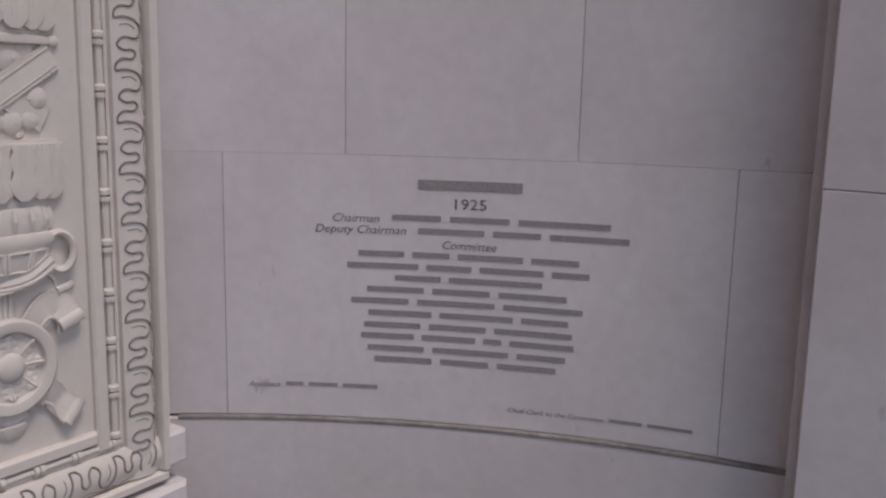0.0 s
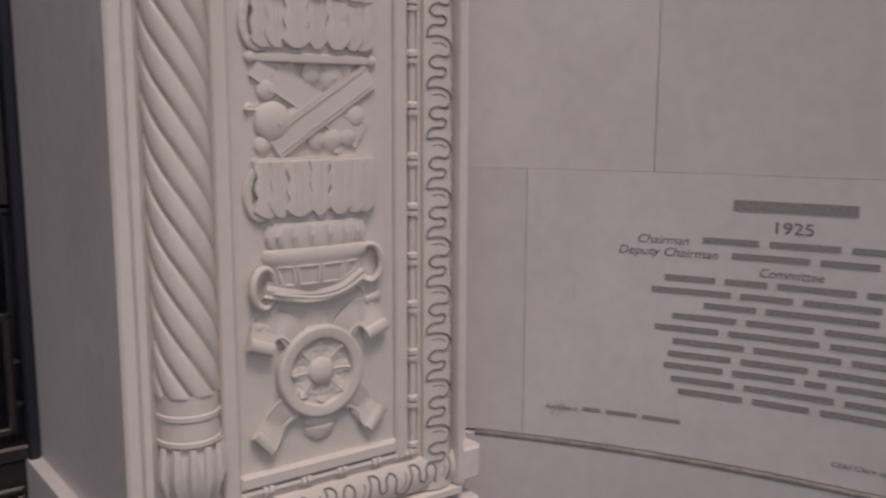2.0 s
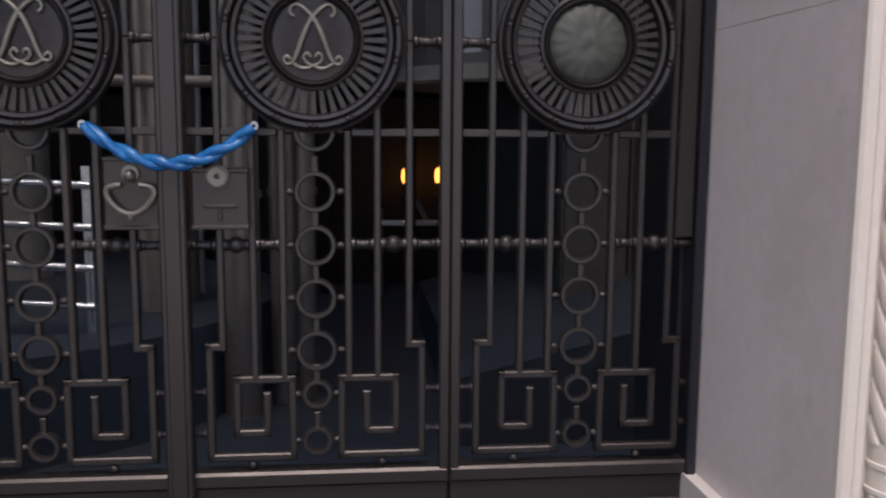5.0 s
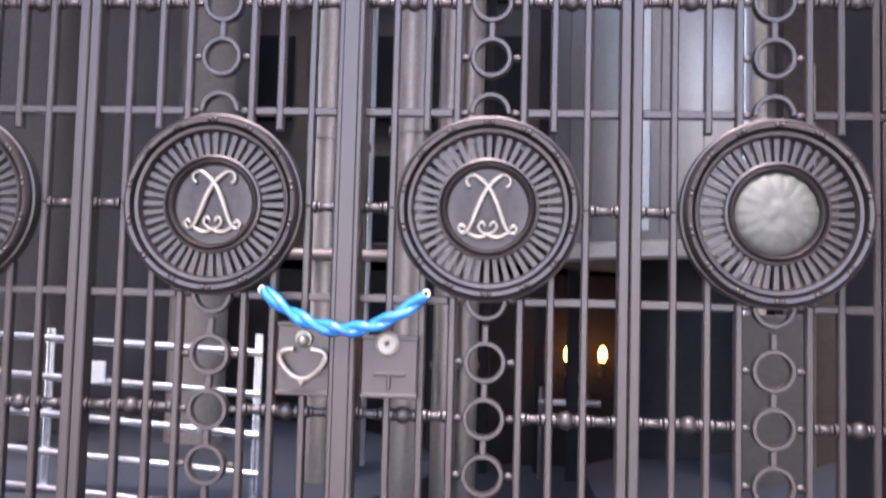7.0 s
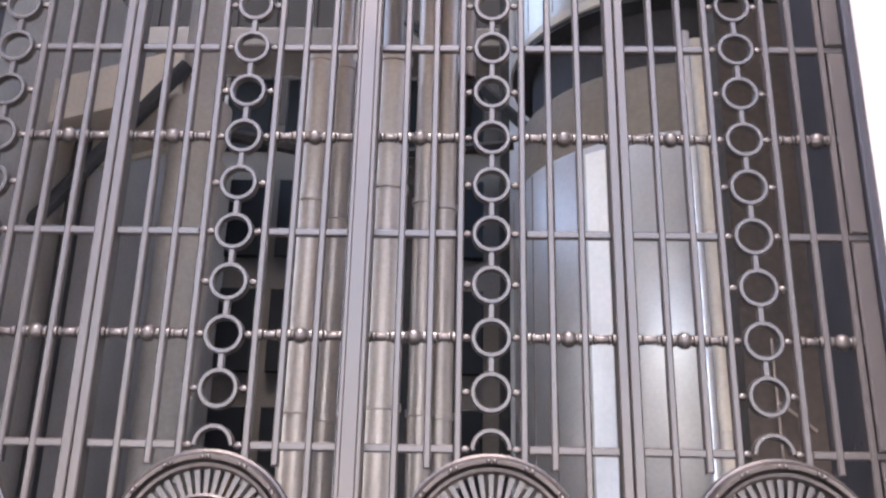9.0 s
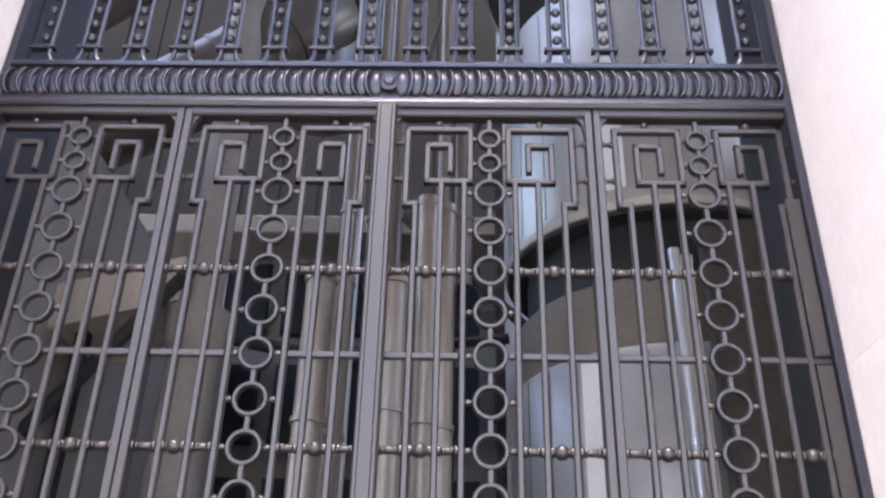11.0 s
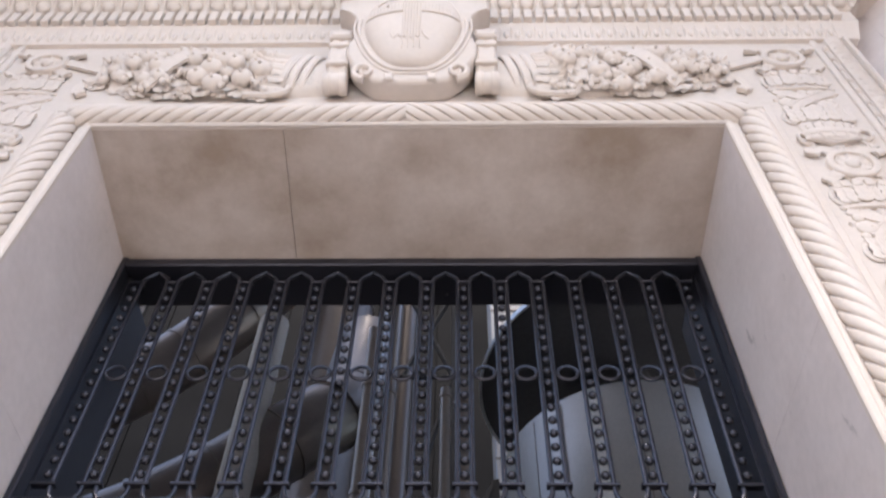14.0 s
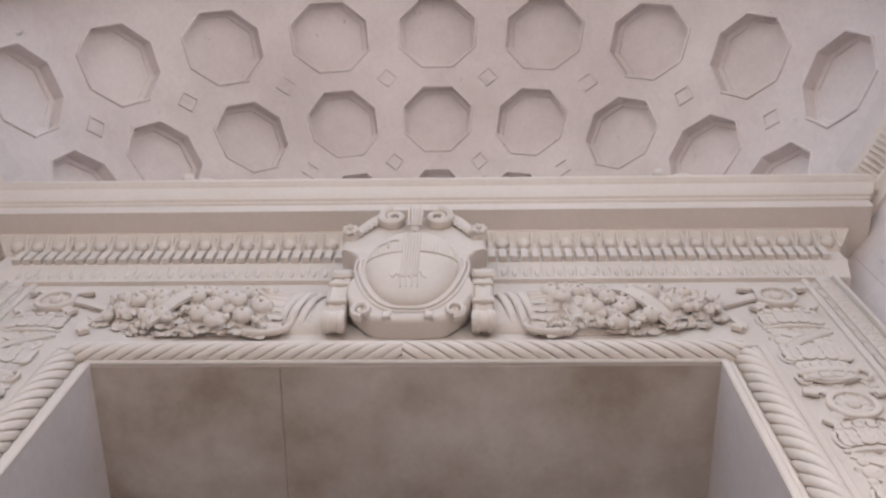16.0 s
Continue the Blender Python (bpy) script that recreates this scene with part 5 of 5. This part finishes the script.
# ---------------------------------------------------------------- transom grille
tr = thing("transom_grille", "dark bronze transom grille of looped bars and studs", "grille")
rail = Shape().grid([[(x, y, z) for x in (-1.172, 1.172)] for y, z in ((0.02, 3.695), (-0.030, 3.697), (-0.036, 3.705), (-0.030, 3.716), (-0.030, 3.728), (-0.020, 3.732), (-0.020, 3.842), (-0.034, 3.846), (-0.036, 3.858), (-0.028, 3.868), (0.02, 3.872))])
part("rail", rail, DARK, tr)
bead = Shape().ball((0, 0.004, 0), (0.030, 0.020, 0.047), 14, 10)
bead.tube([(0.020 * math.cos(a) + 0.010, -0.012 * math.cos(a) - 0.004, 0.046 * math.sin(a)) for a in np.linspace(-1.5, 1.5, 13)], [0.003, 0.005, 0.006, 0.0065, 0.007, 0.007, 0.007, 0.007, 0.007, 0.0065, 0.006, 0.005, 0.003], 7)
scale_me = mesh_of("rope_bead", bead, DARK, 60)
for k in range(1, 29):
    for sg in (-1, 1):
        part("rope_bead", scale_me, BRONZE, tr, at=pose(sg * 0.0405 * k, -0.022, 3.787, 0, 0 if sg > 0 else 180, 0))
part("rail_boss", Shape().lathe([(0.0, -0.024), (0.012, -0.024), (0.016, -0.019), (0.024, -0.022), (0.032, -0.018), (0.032, 0.0)], (0, -0.018, 3.787), "y", 24), DARK, tr)
P2 = 0.1458
stud_me = mesh_of("stud", Shape().ball((0, 0, 0), (0.0155, 0.0135, 0.0155), 10, 7), DARK, 60)
for k in range(-8, 9):
    x = k * P2
    if abs(k) < 8:
        top, low, r = 4.945, 3.95, 0.050
        pts = [(x + r * math.cos(a), 0, top + 0.046 * math.sin(a) + 0.014 * max(0.0, 1 - abs(math.cos(a)) / 0.45)) for a in np.linspace(0, math.pi, 17)]
        pts += [(x + r * math.cos(a) * 1.0, 0, low - 0.032 + r * math.sin(a)) for a in np.linspace(math.pi, 2 * math.pi, 13)]
        part("loop_bar", Shape().tube(pts, 0.0085, 8, closed=True), DARK, tr)
        rg = Shape().tube([(x + 0.036 * math.cos(a), 0, 4.43 + 0.032 * math.sin(a)) for a in np.linspace(0, 2 * math.pi, 25)[:-1]], 0.0068, 7, closed=True)
        part("ring", rg, DARK, tr)
    if k < 8:
        xm = x + P2 / 2
        for j in range(17):
            part("stud", stud_me, BRONZE, tr, at=pose(xm, -0.004, 3.975 + 0.0575 * j))
        part("cap", Shape().box(xm - 0.040, xm + 0.040, -0.014, 0.012, 3.931, 3.943, 0.003), DARK, tr)
        part("cap", Shape().box(xm - 0.030, xm + 0.030, -0.014, 0.012, 4.932, 4.942, 0.003), DARK, tr)
part("top_frame", Shape().box(-1.172, 1.172, -0.03, 0.03, 5.025, 5.070, 0.006), DARK, tr)
# Added boards: cover the pale lintel and jambs behind the gate with dark.
board = part("soffit_board", Shape().box(-1.18, 1.18, 0.035, 0.19, 5.03, 5.066).box(-1.184, -1.15, 0.035, 0.33, 0.02, 5.028).box(1.15, 1.184, 0.035, 0.33, 0.02, 5.028), DARK)
tagged(board, "added dark bronze boards behind the gate", "lining", kind="structure")
part("loop_rail", Shape().box(-1.172, 1.172, -0.006, 0.014, 3.872, 3.884, 0.003), DARK, tr)

# ---------------------------------------------------------------- blue chain
cp = []
for i in range(57):
    f = i / 56
    x = -0.172 + 0.345 * f
    cp.append((x, -0.062 + 0.01 * (2 * f - 1) ** 2, 1.548 - 0.078 * (1 - (2 * f - 1) ** 2) - 0.004 * f))
s = Shape()
for ph in (0.0, math.pi):
    s.tube([(x, y + 0.0075 * math.cos(ph + i * 0.34), z + 0.0075 * math.sin(ph + i * 0.34)) for i, (x, y, z) in enumerate(cp)], [0.0085 + 0.0022 * abs(math.sin(i * 0.31)) for i in range(57)], 8)
chain = part("chain", s, BLUE, smooth=45)
tagged(chain, "blue sleeved security chain looped across the gate leaves", "chain")
for x in (0.176, -0.176):
    part("link", Shape().tube([(x + 0.006 * math.cos(a), -0.050, 1.548 + 0.007 * math.sin(a)) for a in np.linspace(0, 2 * math.pi, 17)[:-1]], 0.0028, 6, closed=True), STEEL, chain, "bright steel end link")


# ---------------------------------------------------------------- courtyard behind the gate
def seen_at(px, d):
    """x of a spot d metres behind the gate, by its share of the view's width from the gate's middle."""
    return 0.357 + (d + 1.92) * ((px - 784) / 1582 - 0.079) + 0.045 * d


def drum(name, cx, cy, r, z0, z1, mat, label, panels=24, cat="tower"):
    root = thing(name, label, cat, "steel stair drums")
    s = Shape().lathe([(0, z0), (r * 0.98, z0), (r, z0 + 0.05), (r, z1 - 0.05), (r * 0.97, z1), (0, z1)], (cx, cy, 0), "z", 64)
    part("cladding", s, mat, root)
    for k in range(panels):
        a = 2 * math.pi * k / panels
        part("seam", Shape().box(-0.006, 0.006, -0.004, 0.004, z0 + 0.05, z1 - 0.05), PIPE, root, at=pose(cx + r * math.cos(a), cy + r * math.sin(a), 0, 0, 0, math.degrees(a) + 90))
    return root


TX, TY = 1.95, 5.05
tower = drum("stair_tower", TX, TY, 1.32, 1.98, 4.58, DRUM, "round stair tower clad in brushed steel panels", 30)
part("upper_drum", Shape().lathe([(0, 5.78), (1.30, 5.78), (1.32, 5.82), (1.32, 8.15), (1.28, 8.2), (0, 8.2)], (TX, TY, 0), "z", 64), DRUM, tower)
# White strips paint the upright sky highlight onto each steel drum.
for z0, z1, turn in ((2.05, 4.5, 230), (5.9, 8.1, 243)):
    rows = []
    for i in range(7):
        a = radians(turn + 7.0 * i / 6)
        rows.append([(TX + q * math.cos(a), TY + q * math.sin(a), z) for q, z in ((1.31, z0), (1.332, z0), (1.332, z1), (1.31, z1))])
    part("white_panel", Shape().grid(rows, close=True), WHITE, tower, "white strip painting the bright sky reflection on the drum")
for k in range(24):
    a = 2 * math.pi * (k + 0.5) / 24
    part("seam", Shape().box(-0.005, 0.005, -0.003, 0.003, 5.85, 8.1), PIPE, tower, at=pose(TX + 1.32 * math.cos(a), TY + 1.32 * math.sin(a), 0, 0, 0, math.degrees(a) + 90))
# Near-black core fills the shaded hollow inside the drums.
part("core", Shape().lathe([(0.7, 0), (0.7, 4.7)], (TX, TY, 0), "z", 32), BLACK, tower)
part("landing", Shape().lathe([(0.0, 4.54), (1.24, 4.54), (1.26, 4.58), (1.26, 5.12), (1.22, 5.16), (0.0, 5.17)], (TX, TY, 0), "z", 48), TAN, tower, "beige curved stair landing")
# Neck and underside: shade below the upper drum is put into near-black.
part("neck", Shape().lathe([(1.15, 5.17), (1.15, 5.66)], (TX, TY, 0), "z", 48), BLACK, tower, "near-black neck standing in for the shaded slot between drums")
part("underside", Shape().lathe([(0.0, 5.66), (1.325, 5.66), (1.325, 5.70), (0.0, 5.71)], (TX, TY, 0), "z", 64), BLACK, tower, "round underside of the drum, its shade in near-black colour")
part("rim_band", Shape().lathe([(1.30, 5.70), (1.345, 5.705), (1.345, 5.775), (1.30, 5.78)], (TX, TY, 0), "z", 64), BEIGE, tower, "thin pale rim of the drum")
part("sill_band", Shape().lathe([(1.30, 1.86), (1.34, 1.88), (1.34, 1.97), (1.30, 1.985)], (TX, TY, 0), "z", 48), BEIGE, tower)

for px, d, r, mat, z0, z1 in ((530, 3.0, 0.095, PIPE, 0, 4.62), (576, 3.3, 0.08, PIPE, 0, 4.75), (600, 3.5, 0.03, STEEL, 0, 9), (676, 2.8, 0.10, PIPE, 0, 4.5), (748, 3.0, 0.07, PIPE, 0, 5.2), (784, 3.1, 0.07, PIPE, 0, 5.2), (1262, 3.3, 0.035, STEEL, 0, 5.0), (1285, 3.4, 0.045, BEIGE, 1.52, 5.0)):
    root = thing("pipe_column", "vertical steel service pipe in the courtyard", "pipe", "service pipes")
    x = seen_at(px, d)
    part("pipe", Shape().lathe([(r, z0), (r, z1)], (x, d, 0), "z", 24), mat, root)
    part("top_cap", Shape().lathe([(r, z1), (r * 1.12, z1), (r * 1.12, z1 + 0.06), (0, z1 + 0.08)], (x, d, 0), "z", 24), mat, root)
    for z in (1.2, 2.45, 3.7):
        part("clamp", Shape().lathe([(r, z - 0.02), (r * 1.15, z - 0.018), (r * 1.15, z + 0.018), (r, z + 0.02)], (x, d, 0), "z", 24), mat, root)

# concrete column and building fronts
root = thing("concrete_column", "round pale concrete column with a capital in the courtyard", "column", "concrete columns")
part("shaft", Shape().lathe([(0.20, 0), (0.20, 4.60), (0.22, 4.63), (0.24, 4.72), (0.24, 4.94), (0.0, 4.95)], (-1.83, 4.2, 0), "z", 32), CONCRETE, root)
part("upper_shaft", Shape().lathe([(0.16, 4.95), (0.16, 9.5)], (-1.83, 4.2, 0), "z", 28), CONCRETE, root)
for x, d, r, z0, z1 in ((-0.62, 3.5, 0.055, 4.85, 8.6), (-0.44, 3.6, 0.05, 4.85, 9.2), (0.06, 3.9, 0.05, 5.1, 8.2), (0.22, 4.0, 0.07, 5.1, 8.4)):
    root = thing("riser_pipe", "slim steel riser pipe high in the courtyard", "pipe", "riser pipes")
    part("pipe", Shape().lathe([(r, z0), (r, z1)], (x, d, 0), "z", 20), PIPE, root)
    for z in (z0 + 0.6, z0 + 1.8, z0 + 3.0):
        part("clamp", Shape().lathe([(r, z - 0.02), (r * 1.2, z - 0.018), (r * 1.2, z + 0.018), (r, z + 0.02)], (x, d, 0), "z", 20), PIPE, root)
    part("bracket", Shape().box(x - 0.04, x + 0.04, d, d + 0.8, z0, z0 + 0.06, 0.01), BLACK, root)
# Back building takes the darker concrete, so its shade is in the colour.
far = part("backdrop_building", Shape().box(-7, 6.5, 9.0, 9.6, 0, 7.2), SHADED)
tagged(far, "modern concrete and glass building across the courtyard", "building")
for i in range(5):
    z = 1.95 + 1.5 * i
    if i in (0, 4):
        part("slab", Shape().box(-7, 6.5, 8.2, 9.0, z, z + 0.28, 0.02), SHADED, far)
    if i < 4:
        for j in range(9):
            x = -6.6 + 1.45 * j
            w = part("window", Shape().box(x, x + 1.25, 8.93, 8.99, z + 0.34, z + 1.42, 0.02), WINDOW, far)
            part("frame", Shape().box(x + 0.6, x + 0.65, 8.90, 8.93, z + 0.34, z + 1.42, 0.01), STEEL, w)
# Near-black colour carries the shade under the overhead slab.
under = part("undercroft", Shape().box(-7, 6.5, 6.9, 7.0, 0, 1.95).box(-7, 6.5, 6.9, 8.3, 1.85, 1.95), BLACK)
tagged(under, "recessed undercroft below the building, its shade in near-black colour", "wall", kind="structure")
# Flat dark panel takes the place of a shaded gap right of the drum.
recess = part("wall_recess", Shape().box(1.93, 2.42, 3.45, 3.60, 0, 5.4), GAP_SHADE)
tagged(recess, "dark brown panel standing in for the shaded gap beside the tower", "wall", kind="structure")
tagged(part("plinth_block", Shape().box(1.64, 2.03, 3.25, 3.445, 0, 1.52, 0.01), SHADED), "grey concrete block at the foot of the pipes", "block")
cross = thing("cross_pipe", "level steel pipe across the front of the service pipes", "pipe")
part("pipe", Shape().tube([(-0.92, 2.87, 1.785), (-0.16, 2.87, 1.785)], 0.032, 14), PIPE, cross)
for x in (-0.92, -0.16):
    part("end_cap", Shape().tube([(x - 0.02, 2.87, 1.785), (x + 0.02, 2.87, 1.785)], 0.042, 14), PIPE, cross)
conduit = thing("conduit", "thin pale conduit with short side branches", "pipe")
part("pipe", Shape().tube([(2.10, 3.42, 0.0), (2.10, 3.42, 3.0)], 0.009, 8), PIPE, conduit)
for z in (2.05, 2.62):
    part("branch", Shape().tube([(2.10, 3.42, z), (2.22, 3.40, z - 0.10), (2.30, 3.38, z - 0.18)], 0.010, 8), PIPE, conduit)
left_wall = part("wall_left", Shape().box(-6.0, -2.9, 3.0, 12.9, 0, 6.4), CONCRETE)
tagged(left_wall, "grey ribbed service block beside the courtyard", "wall", kind="structure")
for i in range(14):
    part("louvre", Shape().box(-5.9, -2.8, 2.96, 3.0, 0.3 + 0.22 * i, 0.36 + 0.22 * i, 0.01), PIPE, left_wall)
right_wall = part("wall_right", Shape().box(2.6, 5.5, 2.6, 12.9, 0, 6.2), BEIGE)
tagged(right_wall, "beige clad wall beside the courtyard", "wall", kind="structure")
for i in range(7):
    part("louvre", Shape().box(2.5, 2.6, 2.56, 2.6, 1.3 + 0.2 * i, 1.36 + 0.2 * i, 0.005), PIPE, right_wall)

# round canopy that caps the upper drum
canopy = thing("round_canopy", "dark round canopy with a thin steel rim capping the drum", "canopy")
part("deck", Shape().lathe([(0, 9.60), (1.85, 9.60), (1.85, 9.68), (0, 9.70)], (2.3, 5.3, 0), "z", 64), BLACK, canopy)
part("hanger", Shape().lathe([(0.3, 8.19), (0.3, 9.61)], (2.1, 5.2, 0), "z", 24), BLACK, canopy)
part("rim", Shape().lathe([(1.855, 9.58), (1.88, 9.58), (1.88, 9.65), (1.855, 9.65)], (2.3, 5.3, 0), "z", 64), STEEL, canopy)

# ducts, beams

def duct(pts, r, label):
    root = thing("duct", label, "duct", "steel ducts")
    part("tube", Shape().tube(pts, r, 28), DUCT, root)
    for i in range(1, len(pts) - 1):
        a, b = Vector(pts[i - 1]), Vector(pts[i + 1])
        d = (b - a).normalized() * 0.02
        p = Vector(pts[i])
        part("flange", Shape().tube([p - d, p + d], r * 1.04, 28), DUCT, root)


duct([(-3.9, 4.5, 6.5), (-2.7, 4.5, 7.15), (-2.05, 4.5, 7.6), (-1.55, 4.5, 8.05), (-1.15, 4.6, 8.5), (-1.0, 5.0, 9.1), (-0.95, 5.4, 10.5)], 0.38, "fat steel air duct bending upwards")
duct([(-5.2, 6.0, 9.3), (-4.0, 6.0, 10.35), (-3.5, 6.0, 10.9), (-2.9, 6.0, 11.7), (-2.6, 6.1, 12.4), (-2.5, 6.3, 14.5)], 0.40, "upper fat steel air duct bending upwards")
duct([(-1.54, 6.5, 8.6), (-1.54, 6.5, 10.6), (-1.54, 6.5, 12.4), (-1.54, 6.5, 15.0)], 0.42, "upright round steel duct")
duct([(-0.63, 7.0, 0.0), (-0.63, 7.0, 9.0), (-0.63, 7.0, 15.0)], 0.13, "slim upright steel duct")
frame_root = thing("steel_frame", "dark steel frame of posts and crossing braces", "frame")
for x, d, h in ((-0.2, 4.6, 4.7), (0.9, 6.2, 5.7), (-1.25, 6.4, 5.6), (0.62, 6.6, 9.3), (-2.75, 4.3, 5.3)):
    part("post", Shape().box(x - 0.05, x + 0.05, d - 0.05, d + 0.05, 0, h, 0.01), BLACK, frame_root)
for x0, z0, x1, z1, d in ((-2.6, 5.1, -0.2, 4.6, 4.6), (-0.4, 6.9, 0.9, 5.6, 6.0), (-1.2, 5.5, 0.7, 5.7, 6.4), (0.0, 7.6, 0.6, 9.2, 6.6), (-2.9, 3.9, -1.9, 5.2, 4.0)):
    part("brace", Shape().tube([(x0, d, z0), (x1, d, z1)], 0.06, 8), BLACK, frame_root)

for x0, z0, x1, z1 in ((-0.6, 10.9, 0.1, 12.7), (0.1, 10.9, -0.6, 12.7), (-0.3, 9.2, 0.1, 10.9), (-0.6, 10.9, 0.1, 10.9)):
    part("brace", Shape().tube([(x0, 6.4, z0), (x1, 6.4, z1)], 0.035, 8), BLACK, frame_root)
part("post", Shape().box(0.07, 0.15, 6.36, 6.44, 0, 13.0, 0.01), BLACK, frame_root)
# Added upright block that fills the pale patch left of the canopy.
shaft = thing("lift_shaft", "added pale grey upright block behind the round tower", "shaft")
part("body", Shape().box(0.66, 1.7, 7.0, 7.9, 1.95, 16, 0.02), STEEL, shaft)
for z in range(8, 16):
    part("joint_strip", Shape().box(0.66, 1.7, 6.99, 7.0, z - 0.01, z + 0.01), PIPE, shaft)

# Added block: cuts sky light and keeps the view through the transom dark.
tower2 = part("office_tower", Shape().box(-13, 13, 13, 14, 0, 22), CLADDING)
tagged(tower2, "added tall dark block that shuts out sky on the far side", "building")
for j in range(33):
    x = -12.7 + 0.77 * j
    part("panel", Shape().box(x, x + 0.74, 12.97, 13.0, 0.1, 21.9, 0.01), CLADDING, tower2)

# handrail at the lower left
hr = thing("handrail", "stainless steel handrail with five horizontal rails", "railing")
for z0, z1 in ((1.318, 1.269), (1.134, 1.068), (0.962, 0.870), (0.776, 0.682), (0.600, 0.500)):
    part("rail", Shape().tube([(-2.6, 2.4, z0 + 0.019), (-0.86, 2.4, z1)], 0.019, 12), RAIL, hr)
for x in (-0.885, -1.95, -2.55):
    part("post", Shape().tube([(x, 2.43, 0), (x, 2.43, 1.36)], 0.022, 10), RAIL, hr)
part("sign_plate", Shape().box(-1.73, -1.637, 2.36, 2.38, 1.10, 1.205, 0.003), WHITE, hr, "small blank white plate")
plinth = part("planter_wall", Shape().lathe([(1.9, 0), (1.9, 0.52), (1.75, 0.55), (0, 0.55)], (-2.0, 3.7, 0), "z", 48), PAVING)
tagged(plinth, "low curved blue-grey wall in the courtyard", "low wall")
ramp = Shape().add([(0.9, 2.2, 0), (2.5, 2.2, 0), (2.5, 5.0, 0), (0.9, 5.0, 0), (0.9, 2.2, 0.35), (2.5, 2.2, 0.75), (2.5, 5.0, 0.75), (0.9, 5.0, 0.35)], [(4, 5, 6, 7), (0, 1, 5, 4), (1, 2, 6, 5), (2, 3, 7, 6), (3, 0, 4, 7)])
tagged(part("ramp", ramp, PAVING, smooth=0), "sloping blue-grey paved ramp", "ramp", kind="structure")

# orange lamps
for x, z in ((0.885, 1.10), (1.206, 1.106)):
    lamp = thing("wall_lamp", "glowing orange lamp on the dark undercroft wall", "lamp", "undercroft lamps")
    part("bulb", Shape().ball((x, 6.6, z), (0.042, 0.042, 0.080), 16, 11), LAMP_GLOW, lamp)
    part("collar", Shape().lathe([(0.0, -0.15), (0.03, -0.15), (0.045, -0.10), (0.045, -0.07), (0, -0.065)], (x, 6.6, z), "z", 16), BRASS, lamp)
    part("bracket", Shape().tube([(x, 6.6, z - 0.14), (x, 6.6, z - 0.20), (x, 6.92, z - 0.20)], 0.018, 8), BRASS, lamp)
shelf = thing("barrier_arm", "pale steel barrier arm in the dark undercroft", "barrier")
part("arm", Shape().box(0.60, 1.16, 6.2, 6.28, 0.66, 0.71, 0.01), STEEL, shelf)
part("strut", Shape().tube([(1.06, 6.24, 0.70), (0.95, 6.24, 0.93)], 0.025, 8), STEEL, shelf)
part("post", Shape().tube([(0.63, 6.24, 0.0), (0.63, 6.24, 0.82)], 0.025, 8), STEEL, shelf)

# slanting soffit of a stair flight, high beside the column
flight = thing("stair_flight", "slanting beige flight of stairs above the courtyard", "stairs")


def slant(y0, y1, lift0, lift1):
    """A sloping slab between two depths, its faces lifted off the flight's line."""
    return Shape().add([(x, y, z) for y in (y0, y1) for x, z in ((-4.2, 4.36 + lift0), (-1.95, 4.97 + lift0), (-1.95, 4.97 + lift1), (-4.2, 4.36 + lift1))],
                       [(0, 1, 2, 3), (5, 4, 7, 6), (1, 5, 6, 2), (4, 0, 3, 7), (3, 2, 6, 7), (4, 5, 1, 0)])


part("soffit", slant(4.06, 4.84, 0.04, 0.30), BEIGE, flight, smooth=0)
for y in (4.0, 4.84):
    part("stringer", slant(y, y + 0.06, 0.0, 0.37), BEIGE, flight, smooth=0)
